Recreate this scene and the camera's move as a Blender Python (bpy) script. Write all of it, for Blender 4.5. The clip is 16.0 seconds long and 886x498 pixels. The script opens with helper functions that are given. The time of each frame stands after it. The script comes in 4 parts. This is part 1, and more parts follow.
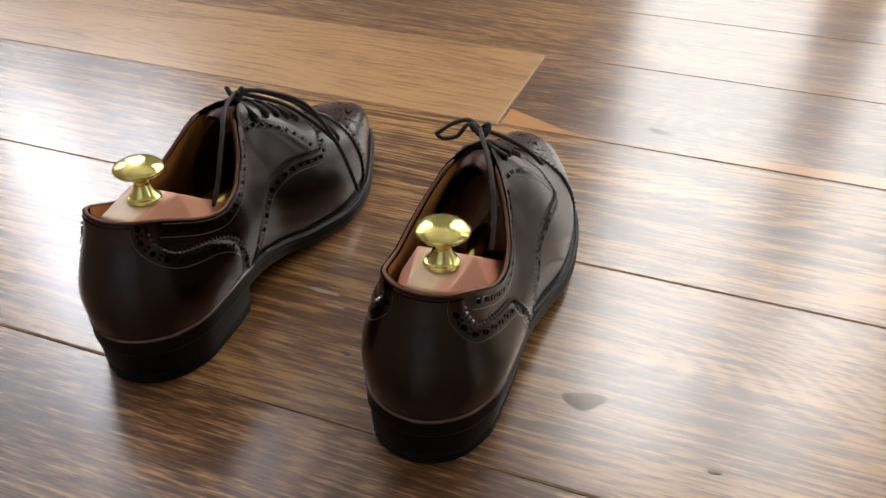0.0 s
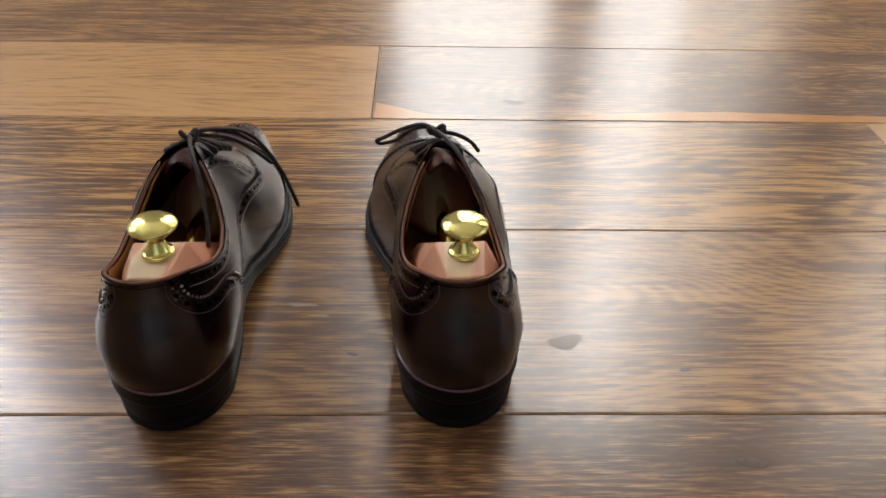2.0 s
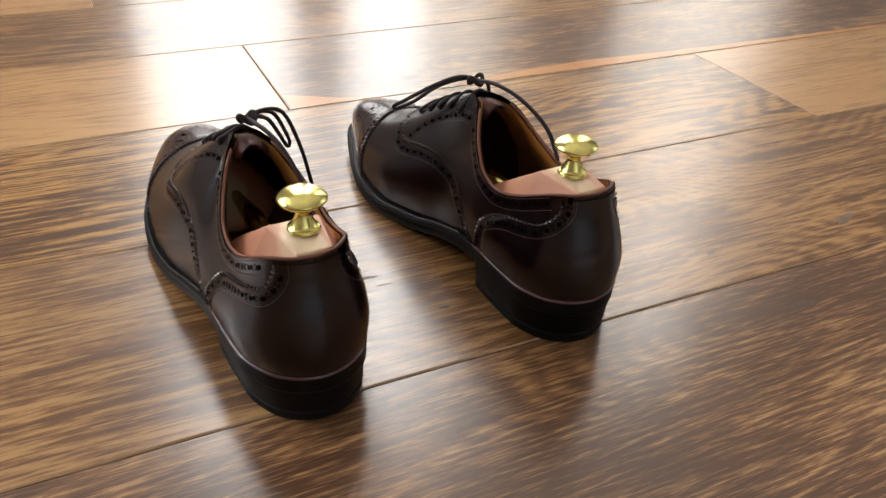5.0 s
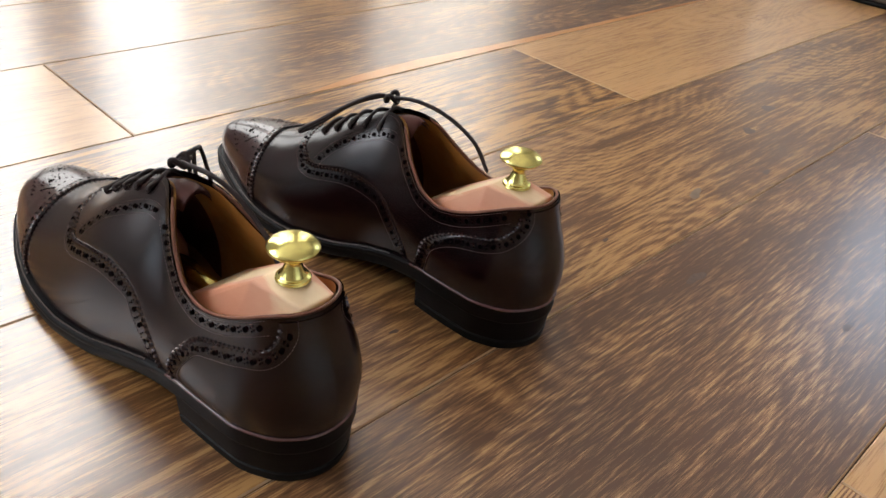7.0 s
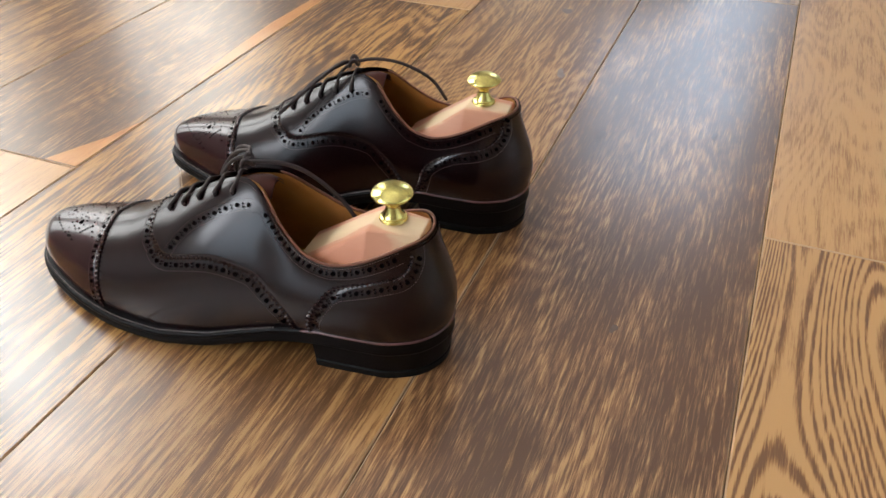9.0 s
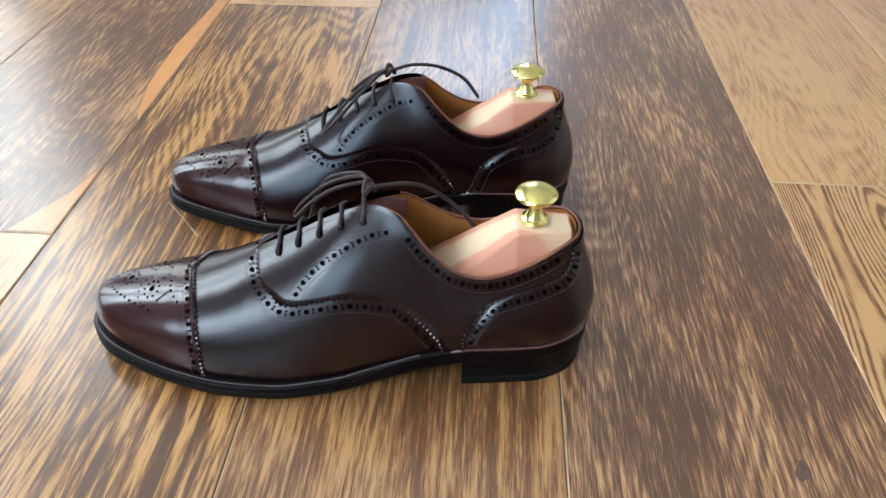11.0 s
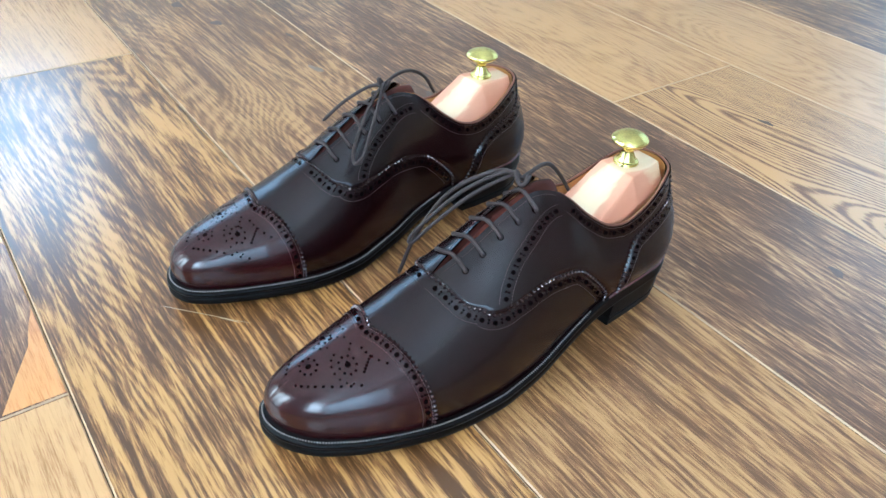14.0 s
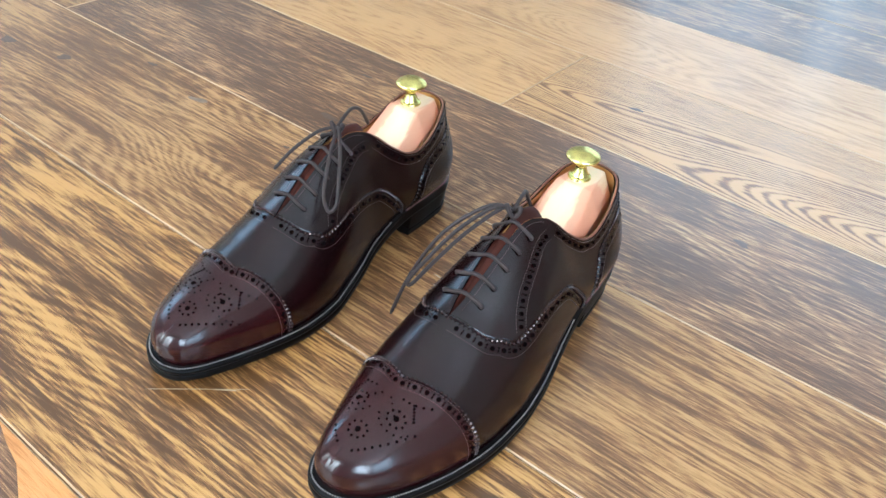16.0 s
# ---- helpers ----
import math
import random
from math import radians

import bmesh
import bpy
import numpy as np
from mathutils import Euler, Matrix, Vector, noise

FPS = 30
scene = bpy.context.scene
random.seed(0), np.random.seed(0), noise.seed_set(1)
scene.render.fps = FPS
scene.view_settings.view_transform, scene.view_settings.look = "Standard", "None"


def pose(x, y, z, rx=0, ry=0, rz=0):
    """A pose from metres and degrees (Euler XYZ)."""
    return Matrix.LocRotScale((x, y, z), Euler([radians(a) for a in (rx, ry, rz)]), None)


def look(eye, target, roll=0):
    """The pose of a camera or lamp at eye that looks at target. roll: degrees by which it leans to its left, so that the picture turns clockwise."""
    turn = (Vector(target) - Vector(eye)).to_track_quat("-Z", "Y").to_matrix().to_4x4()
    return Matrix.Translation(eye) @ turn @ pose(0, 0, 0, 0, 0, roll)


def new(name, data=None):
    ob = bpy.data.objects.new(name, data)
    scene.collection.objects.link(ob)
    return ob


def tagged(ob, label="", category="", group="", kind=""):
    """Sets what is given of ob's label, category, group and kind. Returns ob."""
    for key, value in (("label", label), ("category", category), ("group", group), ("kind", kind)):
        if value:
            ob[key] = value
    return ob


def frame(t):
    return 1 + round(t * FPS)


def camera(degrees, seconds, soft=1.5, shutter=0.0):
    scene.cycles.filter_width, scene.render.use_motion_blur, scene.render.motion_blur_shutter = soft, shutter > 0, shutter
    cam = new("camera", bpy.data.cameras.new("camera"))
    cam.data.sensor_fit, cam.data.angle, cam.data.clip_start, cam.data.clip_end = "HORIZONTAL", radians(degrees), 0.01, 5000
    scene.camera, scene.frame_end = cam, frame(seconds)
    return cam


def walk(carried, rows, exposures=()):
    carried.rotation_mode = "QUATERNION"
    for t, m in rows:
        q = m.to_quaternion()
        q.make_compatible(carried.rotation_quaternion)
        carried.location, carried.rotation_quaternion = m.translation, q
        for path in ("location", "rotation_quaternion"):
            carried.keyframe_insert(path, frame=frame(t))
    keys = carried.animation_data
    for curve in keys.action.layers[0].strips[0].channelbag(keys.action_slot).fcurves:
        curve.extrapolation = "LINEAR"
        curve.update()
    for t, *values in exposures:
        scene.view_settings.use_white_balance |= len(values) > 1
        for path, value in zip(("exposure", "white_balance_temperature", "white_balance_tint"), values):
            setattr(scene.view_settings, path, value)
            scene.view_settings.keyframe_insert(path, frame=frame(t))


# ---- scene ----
cam = camera(58.3, 16.0)
PATH = [
    (0, (0.186, 0.507, 0.287), (-0.34, 2.081, -0.83), 1.8),
    (0.5, (0.167, 0.492, 0.296), (-0.214, 2.114, -0.81), 2.3),
    (1, (0.128, 0.464, 0.316), (-0.081, 2.115, -0.793), 1.6),
    (1.5, (0.089, 0.437, 0.317), (0.037, 2.086, -0.812), 1.2),
    (2, (0.075, 0.451, 0.321), (0.132, 2.082, -0.834), 1.4),
    (2.5, (0.045, 0.459, 0.29), (0.219, 2.078, -0.871), 4.4),
    (3, (0.003, 0.47, 0.274), (0.319, 2.084, -0.865), 6.3),
    (3.5, (-0.029, 0.47, 0.279), (0.392, 2.057, -0.863), 5.6),
    (4, (-0.064, 0.463, 0.284), (0.484, 2.044, -0.812), 4.2),
    (4.2, (-0.078, 0.459, 0.284), (0.512, 2.03, -0.804), 3.4),
    (6.5, (-0.206, 0.499, 0.306), (0.905, 1.74, -0.801), 7.2),
    (7, (-0.219, 0.537, 0.296), (1.029, 1.662, -0.788), 7.2),
    (7.5, (-0.285, 0.565, 0.327), (1.057, 1.57, -0.763), 5.0),
    (8, (-0.332, 0.574, 0.354), (1.092, 1.452, -0.743), 2.9),
    (8.5, (-0.366, 0.583, 0.359), (1.102, 1.319, -0.783), 0.6),
    (9, (-0.376, 0.606, 0.343), (1.093, 1.224, -0.866), -0.6),
    (9.2, (-0.387, 0.623, 0.342), (1.09, 1.218, -0.867), -0.3),
    (11.3, (-0.422, 0.829, 0.345), (1.168, 0.818, -0.868), 2.0),
    (11.5, (-0.43, 0.848, 0.331), (1.17, 0.771, -0.867), 3.3),
    (12, (-0.408, 0.898, 0.307), (1.193, 0.652, -0.865), 5.4),
    (12.5, (-0.373, 0.941, 0.303), (1.165, 0.49, -0.893), 4.5),
    (13, (-0.369, 1.035, 0.335), (1.048, 0.309, -0.876), 3.6),
    (13.5, (-0.357, 1.094, 0.359), (0.974, 0.212, -0.846), 1.4),
    (14, (-0.341, 1.123, 0.342), (0.953, 0.171, -0.849), 2.6),
    (14.5, (-0.333, 1.123, 0.324), (0.9, 0.058, -0.835), 4.1),
    (15, (-0.289, 1.138, 0.329), (0.841, -0.031, -0.836), 4.7),
    (15.5, (-0.254, 1.179, 0.346), (0.746, -0.064, -0.861), 4.6),
    (16, (-0.25, 1.205, 0.377), (0.661, -0.093, -0.841), 5.4),
]
walk(cam, [(t, look(eye, target, roll)) for t, eye, target, roll in PATH],
     exposures=[(0.0, 0.98, 6200, 10), (1.5, 0.94, 6300, 10), (4.0, 1.15, 6300, 10), (9.0, 1.42, 6150, 8), (11.3, 1.85, 5100, 0),
                (12.5, 2.12, 4600, -6), (14.5, 2.15, 4750, -6), (16.0, 2.18, 5000, -4)])

# ---- world and daylight ----
world = bpy.data.worlds.new("world")
scene.world = world
world.use_nodes = True
wn, wl = world.node_tree.nodes, world.node_tree.links
sky = wn.new("ShaderNodeTexSky")
sky.sky_type, sky.sun_disc = "NISHITA", False
sky.sun_elevation, sky.sun_rotation = radians(48), radians(200)
wn["Background"].inputs["Strength"].default_value = 0.1
wl.new(sky.outputs["Color"], wn["Background"].inputs["Color"])

SKY_NORTH, SKY_EAST, SKY_SOUTH, SKY_WEST = 4.3, 1.2, 0.8, 1.8


# ---- materials ----
def material(name):
    m = bpy.data.materials.new(name)
    m.use_nodes = True
    nt = m.node_tree
    return m, nt, nt.nodes["Principled BSDF"]


def node(nt, kind, **values):
    n = nt.nodes.new(kind)
    for key, value in values.items():
        n.inputs[key.replace("_", " ")].default_value = value
    return n


def ramp(nt, source, stops):
    r = nt.nodes.new("ShaderNodeValToRGB")
    while len(r.color_ramp.elements) < len(stops):
        r.color_ramp.elements.new(0.5)
    for e, (p, c) in zip(r.color_ramp.elements, stops):
        e.position, e.color = p, (*c, 1) if len(c) == 3 else c
    nt.links.new(source, r.inputs["Fac"])
    return r


def maths(nt, op, a, b=None):
    n = nt.nodes.new("ShaderNodeMath")
    n.operation = op
    for slot, v in ((0, a), (1, b)):
        if v is None:
            continue
        if isinstance(v, (int, float)):
            n.inputs[slot].default_value = v
        else:
            nt.links.new(v, n.inputs[slot])
    return n.outputs[0]


def bump(nt, bsdf, height, strength, distance):
    b = node(nt, "ShaderNodeBump", Strength=strength, Distance=distance)
    nt.links.new(height, b.inputs["Height"])
    nt.links.new(b.outputs["Normal"], bsdf.inputs["Normal"])


def plain(name, colour, rough=0.5, metal=0.0, grain=0.0, scale=200.0, coat=0.0):
    m, nt, b = material(name)
    b.inputs["Roughness"].default_value, b.inputs["Metallic"].default_value = rough, metal
    b.inputs["Coat Weight"].default_value = coat
    geo = nt.nodes.new("ShaderNodeNewGeometry")
    n = node(nt, "ShaderNodeTexNoise", Scale=scale, Detail=4.0)
    nt.links.new(geo.outputs["Position"], n.inputs["Vector"])
    lo, hi = [c * 0.8 for c in colour], [min(1, c * 1.15) for c in colour]
    r = ramp(nt, n.outputs["Fac"], [(0.3, lo), (0.7, hi)])
    nt.links.new(r.outputs["Color"], b.inputs["Base Color"])
    if grain:
        bump(nt, b, n.outputs["Fac"], grain, 0.0003)
    return m


def wood(name, dark, mid, light, gold, rings, ring_amount, seed, spread=0.5, long_grain=1.6):
    """Varnished plank wood: brown ground with golden spears and dashes along the grain, and growth rings.
    gold: the level above which the golden tone shows."""
    m, nt, b = material(name)
    geo, info = nt.nodes.new("ShaderNodeNewGeometry"), nt.nodes.new("ShaderNodeObjectInfo")
    off = node(nt, "ShaderNodeVectorMath")
    off.operation = "SCALE"
    comb = node(nt, "ShaderNodeCombineXYZ", X=37.0 + seed, Y=11.0, Z=23.0)
    nt.links.new(comb.outputs[0], off.inputs[0])
    nt.links.new(info.outputs["Random"], off.inputs["Scale"])
    add = nt.nodes.new("ShaderNodeVectorMath")
    nt.links.new(geo.outputs["Position"], add.inputs[0])
    nt.links.new(off.outputs[0], add.inputs[1])

    def squeezed(x, y):
        mp = nt.nodes.new("ShaderNodeMapping")
        mp.inputs["Scale"].default_value = (x, y, 1)
        nt.links.new(add.outputs[0], mp.inputs["Vector"])
        return mp.outputs[0]

    def noisy(vec, detail, rough=0.5, distortion=0.0):
        n = node(nt, "ShaderNodeTexNoise", Scale=1.0, Detail=detail, Roughness=rough, Distortion=distortion)
        nt.links.new(vec, n.inputs["Vector"])
        return n.outputs["Fac"]

    broad = noisy(squeezed(long_grain, 8.0), 1.5, 0.4, 0.3)
    patch = noisy(squeezed(6.0, 17.0), 2.0, 0.55, 0.4)
    spear = noisy(squeezed(8.0, 150.0), 4.0, 0.6, 0.25)
    dash = noisy(squeezed(30, 460), 3.5, 0.65)
    fibre = noisy(squeezed(70, 1700), 2.0, 0.7)
    xyz = nt.nodes.new("ShaderNodeSeparateXYZ")
    nt.links.new(add.outputs[0], xyz.inputs[0])
    phase = maths(nt, "MULTIPLY", broad, rings)
    phase = maths(nt, "ADD", phase, maths(nt, "MULTIPLY", xyz.outputs[1], rings * 1.6))
    phase = maths(nt, "ADD", phase, maths(nt, "MULTIPLY", noisy(squeezed(4.0, 60.0), 1.0), 6.0))
    phase = maths(nt, "ADD", phase, maths(nt, "MULTIPLY", dash, 1.6))
    wave = maths(nt, "MULTIPLY", maths(nt, "SINE", phase), maths(nt, "MULTIPLY", patch, 1.9))
    v = maths(nt, "MULTIPLY", patch, 0.30)
    v = maths(nt, "ADD", v, maths(nt, "MULTIPLY", spear, spread))
    v = maths(nt, "ADD", v, maths(nt, "MULTIPLY", dash, 0.50))
    v = maths(nt, "ADD", v, maths(nt, "MULTIPLY", fibre, 0.34))
    v = maths(nt, "ADD", v, maths(nt, "MULTIPLY", wave, ring_amount))
    v = maths(nt, "SUBTRACT", v, 0.070 + spread / 2)
    soft = [d * 0.45 + q * 0.55 for d, q in zip(mid, light)]
    r = ramp(nt, v, [(gold - 0.11, dark), (gold - 0.02, mid), (gold + 0.02, soft), (gold + 0.09, light)])
    nt.links.new(r.outputs["Color"], b.inputs["Base Color"])
    rr = ramp(nt, dash, [(0.3, (0.31,) * 3), (0.7, (0.43,) * 3)])
    nt.links.new(rr.outputs["Color"], b.inputs["Roughness"])
    b.inputs["Specular IOR Level"].default_value = 0.15
    b.inputs["Coat Weight"].default_value, b.inputs["Coat IOR"].default_value = 1.0, 1.70
    varnish = node(nt, "ShaderNodeTexNoise", Scale=9.0, Detail=3.0)
    nt.links.new(geo.outputs["Position"], varnish.inputs["Vector"])
    cr = ramp(nt, varnish.outputs["Fac"], [(0.3, (0.21,) * 3), (0.7, (0.27,) * 3)])
    nt.links.new(cr.outputs["Color"], b.inputs["Coat Roughness"])
    bump(nt, b, maths(nt, "ADD", fibre, dash), 0.22, 0.0004)
    return m


def leather(name, deep, warm, rough=0.3, coat=0.35, shine=0.5, coat_rough=0.22):
    m, nt, b = material(name)
    geo = nt.nodes.new("ShaderNodeNewGeometry")
    n = node(nt, "ShaderNodeTexNoise", Scale=28.0, Detail=3.0)
    fine = node(nt, "ShaderNodeTexNoise", Scale=1500.0, Detail=2.0)
    soft = node(nt, "ShaderNodeTexNoise", Scale=160.0, Detail=3.0)
    for t in (n, fine, soft):
        nt.links.new(geo.outputs["Position"], t.inputs["Vector"])
    r = ramp(nt, n.outputs["Fac"], [(0.35, deep), (0.68, warm)])
    nt.links.new(r.outputs["Color"], b.inputs["Base Color"])
    rr = ramp(nt, soft.outputs["Fac"], [(0.3, (rough * 0.85,) * 3), (0.7, (rough * 1.2,) * 3)])
    nt.links.new(rr.outputs["Color"], b.inputs["Roughness"])
    b.inputs["Coat Weight"].default_value, b.inputs["Coat Roughness"].default_value = coat, coat_rough
    b.inputs["Specular IOR Level"].default_value, b.inputs["Coat IOR"].default_value = shine, 1.5
    b.inputs["Specular Tint"].default_value = (1.0, 0.70, 0.64, 1.0)
    bump(nt, b, maths(nt, "ADD", fine.outputs["Fac"], soft.outputs["Fac"]), 0.08, 0.0002)
    return m


def glow(name, colour, strength):
    m, nt, b = material(name)
    nt.nodes.remove(b)
    geo = nt.nodes.new("ShaderNodeNewGeometry")
    n = node(nt, "ShaderNodeTexNoise", Scale=1.3, Detail=2.0)
    nt.links.new(geo.outputs["Position"], n.inputs["Vector"])
    xyz = nt.nodes.new("ShaderNodeSeparateXYZ")
    nt.links.new(geo.outputs["Position"], xyz.inputs[0])
    # hazy ground below, open sky above
    height = nt.nodes.new("ShaderNodeMapRange")
    for slot, value in (("From Min", 0.4), ("From Max", 1.7), ("To Min", 0.36 * strength), ("To Max", 1.35 * strength)):
        height.inputs[slot].default_value = value
    nt.links.new(xyz.outputs[2], height.inputs["Value"])
    r = ramp(nt, n.outputs["Fac"], [(0.3, [c * 0.8 for c in colour]), (0.7, colour)])
    e = node(nt, "ShaderNodeEmission")
    nt.links.new(height.outputs["Result"], e.inputs["Strength"])
    nt.links.new(r.outputs["Color"], e.inputs["Color"])
    nt.links.new(e.outputs[0], nt.nodes["Material Output"].inputs["Surface"])
    return m


LEATHER = leather("burgundy_calf", (0.0052, 0.0007, 0.0009), (0.0088, 0.0012, 0.0014), 0.46, 1.0, 0.0, 0.25)
PINKED = leather("pinked_cut_edge", (0.010, 0.003, 0.003), (0.016, 0.005, 0.005), 0.22, 0.7, 0.6, 0.12)
CAP_LEATHER = leather("burgundy_cap", (0.0170, 0.0020, 0.0025), (0.0240, 0.0029, 0.0035), 0.42, 1.0, 0.05, 0.19)
LINING = leather("tan_lining", (0.38, 0.18, 0.045), (0.50, 0.25, 0.07), 0.5, 0.0)
RED_LINING = leather("red_brown_lining", (0.095, 0.028, 0.020), (0.135, 0.042, 0.030), 0.6, 0.0, 0.2)
TONGUE = leather("tongue_leather", (0.040, 0.011, 0.008), (0.065, 0.018, 0.012), 0.5, 0.0, 0.2)
RIM = leather("rim_edge", (0.16, 0.066, 0.042), (0.23, 0.100, 0.062), 0.5, 0.0, 0.3)
# punched holes are flat discs; the shade inside them is this near-black colour
PERFORATION = plain("perforation_shade", (0.0025, 0.0015, 0.0015), 0.9)
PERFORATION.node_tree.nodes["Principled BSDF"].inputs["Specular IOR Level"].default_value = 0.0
THREAD = plain("thread", (0.085, 0.052, 0.047), 0.45, scale=900.0)
PALE_THREAD = plain("welt_thread", (0.26, 0.225, 0.205), 0.35, scale=900.0)
SOLE_EDGE = plain("sole_edge", (0.0028, 0.0020, 0.0020), 0.46, grain=0.3, scale=500.0)
SOLE_EDGE.node_tree.nodes["Principled BSDF"].inputs["Specular IOR Level"].default_value = 0.14
# brown rand, its tone lightened to paint in the highlight along its edge
RAND = plain("heel_rand", (0.10, 0.045, 0.045), 0.25, coat=0.4)
RUBBER = plain("black_rubber", (0.003, 0.003, 0.003), 0.6)
RUBBER.node_tree.nodes["Principled BSDF"].inputs["Specular IOR Level"].default_value = 0.2
LACE = plain("waxed_lace", (0.026, 0.014, 0.012), 0.68, grain=0.6, scale=1200.0)
BRASS = plain("polished_brass", (0.93, 0.79, 0.26), 0.20, 1.0)
WALL = plain("grey_wall", (0.50, 0.48, 0.45), 0.8, grain=0.2, scale=60.0)
CEILING_PAINT = plain("white_ceiling_paint", (0.88, 0.87, 0.86), 0.8, grain=0.2, scale=60.0)
PALE_WALL = plain("white_wall", (0.74, 0.72, 0.69), 0.8, grain=0.2, scale=60.0)
DIM_WALL = plain("taupe_wall", (0.40, 0.36, 0.32), 0.8, grain=0.2, scale=60.0)
FRAME = plain("white_window_frame", (0.70, 0.70, 0.70), 0.4)


def sheer(name, colour, through_share):
    m, nt, b = material(name)
    b.inputs["Base Color"].default_value, b.inputs["Roughness"].default_value = (*colour, 1), 0.9
    tr = node(nt, "ShaderNodeBsdfTranslucent", Color=(*colour, 1))
    geo = nt.nodes.new("ShaderNodeNewGeometry")
    n = node(nt, "ShaderNodeTexNoise", Scale=30.0, Detail=3.0)
    nt.links.new(geo.outputs["Position"], n.inputs["Vector"])
    r = ramp(nt, n.outputs["Fac"], [(0.3, (through_share * 0.9,) * 3), (0.7, (through_share,) * 3)])
    mix = nt.nodes.new("ShaderNodeMixShader")
    nt.links.new(r.outputs["Color"], mix.inputs[0])
    nt.links.new(b.outputs[0], mix.inputs[1])
    nt.links.new(tr.outputs[0], mix.inputs[2])
    nt.links.new(mix.outputs[0], nt.nodes["Material Output"].inputs["Surface"])
    return m


SHEER = sheer("sheer_white_curtain", (0.90, 0.87, 0.82), 0.88)
BLUE_SHEER = sheer("pale_blue_curtain", (0.78, 0.83, 0.88), 0.7)
GAP = plain("joint_shadow", (0.05, 0.03, 0.018), 0.8)
POUF = plain("pale_grey_cloth", (0.68, 0.67, 0.63), 0.9, grain=0.5, scale=700.0)


def cedar(name):
    m, nt, b = material(name)
    geo = nt.nodes.new("ShaderNodeNewGeometry")
    mp = nt.nodes.new("ShaderNodeMapping")
    mp.inputs["Scale"].default_value = (26, 9, 16)
    nt.links.new(geo.outputs["Position"], mp.inputs["Vector"])
    n = node(nt, "ShaderNodeTexNoise", Scale=1.4, Detail=1.5, Distortion=0.4)
    nt.links.new(mp.outputs[0], n.inputs["Vector"])
    mp2 = nt.nodes.new("ShaderNodeMapping")
    mp2.inputs["Scale"].default_value = (420, 30, 300)
    nt.links.new(geo.outputs["Position"], mp2.inputs["Vector"])
    f = node(nt, "ShaderNodeTexNoise", Scale=1.0, Detail=3.0)
    nt.links.new(mp2.outputs[0], f.inputs["Vector"])
    # pale sapwood runs through the middle of the pink block
    co = nt.nodes.new("ShaderNodeTexCoord")
    xyz = nt.nodes.new("ShaderNodeSeparateXYZ")
    nt.links.new(co.outputs["Object"], xyz.inputs[0])
    across = maths(nt, "MULTIPLY", maths(nt, "ABSOLUTE", maths(nt, "ADD", xyz.outputs[0], 0.003)), 24.0)
    v = maths(nt, "ADD", maths(nt, "MULTIPLY", n.outputs["Fac"], 0.7), maths(nt, "MULTIPLY", f.outputs["Fac"], 0.10))
    v = maths(nt, "SUBTRACT", maths(nt, "ADD", v, 0.36), across)
    r = ramp(nt, v, [(0.30, (0.56, 0.240, 0.135)), (0.52, (0.64, 0.320, 0.190)), (0.58, (0.74, 0.53, 0.32)), (0.75, (0.78, 0.60, 0.37))])
    nt.links.new(r.outputs["Color"], b.inputs["Base Color"])
    b.inputs["Roughness"].default_value = 0.5
    bump(nt, b, f.outputs["Fac"], 0.15, 0.0003)
    return m


CEDAR = cedar("cedar_wood")
W_DARK = wood("plank_dark", (0.105, 0.048, 0.021), (0.255, 0.125, 0.054), (0.54, 0.300, 0.118), 0.57, 300, 0.022, 3, 0.18)
W_MID = wood("plank_mid", (0.130, 0.057, 0.020), (0.25, 0.119, 0.043), (0.47, 0.254, 0.090), 0.53, 330, 0.030, 5, 0.46)
W_ZEBRA = wood("plank_zebra", (0.090, 0.038, 0.011), (0.23, 0.102, 0.030), (0.51, 0.266, 0.078), 0.53, 380, 0.045, 9, 0.70, 1.2)
W_ORANGE = wood("plank_orange", (0.30, 0.142, 0.050), (0.42, 0.215, 0.080), (0.56, 0.315, 0.126), 0.46, 300, 0.040, 13, 0.30)
W_GRAIN = wood("plank_grain", (0.165, 0.073, 0.027), (0.36, 0.176, 0.064), (0.54, 0.300, 0.114), 0.46, 560, 0.150, 21, 0.30, 0.8)
W_SAP = wood("plank_sapwood", (0.40, 0.155, 0.040), (0.52, 0.215, 0.058), (0.60, 0.28, 0.085), 0.46, 200, 0.020, 17, 0.15)
# paler than the planks: the glint along the joints is put into this colour
EDGE_GLINT = plain("plank_edge_glint", (0.50, 0.32, 0.17), 0.42, scale=60.0)
KNOT = plain("knot_wood", (0.105, 0.062, 0.040), 0.42, grain=0.3, scale=300.0)
STAIN = plain("dark_stained_wood", (0.20, 0.130, 0.085), 0.32, grain=0.3, scale=120.0)
for spot in (KNOT, STAIN):
    spot_bsdf = spot.node_tree.nodes["Principled BSDF"]
    spot_bsdf.inputs["Specular IOR Level"].default_value = 0.15
    spot_bsdf.inputs["Coat Weight"].default_value, spot_bsdf.inputs["Coat Roughness"].default_value = 0.85, 0.24
DENT = plain("pale_dent", (0.42, 0.30, 0.19), 0.6, scale=300.0)

# ---- building helpers ----
def link(name, verts, faces, mat, parent=None, label="", smooth=True):
    me = bpy.data.meshes.new(name)
    me.from_pydata([tuple(map(float, v)) for v in verts], [], [tuple(int(i) for i in f) for f in faces])
    me.update()
    if smooth:
        me.polygons.foreach_set("use_smooth", [True] * len(me.polygons))
    if mat:
        me.materials.append(mat)
    ob = new(name, me)
    ob.parent = parent
    if label:
        tagged(ob, label)
    return ob


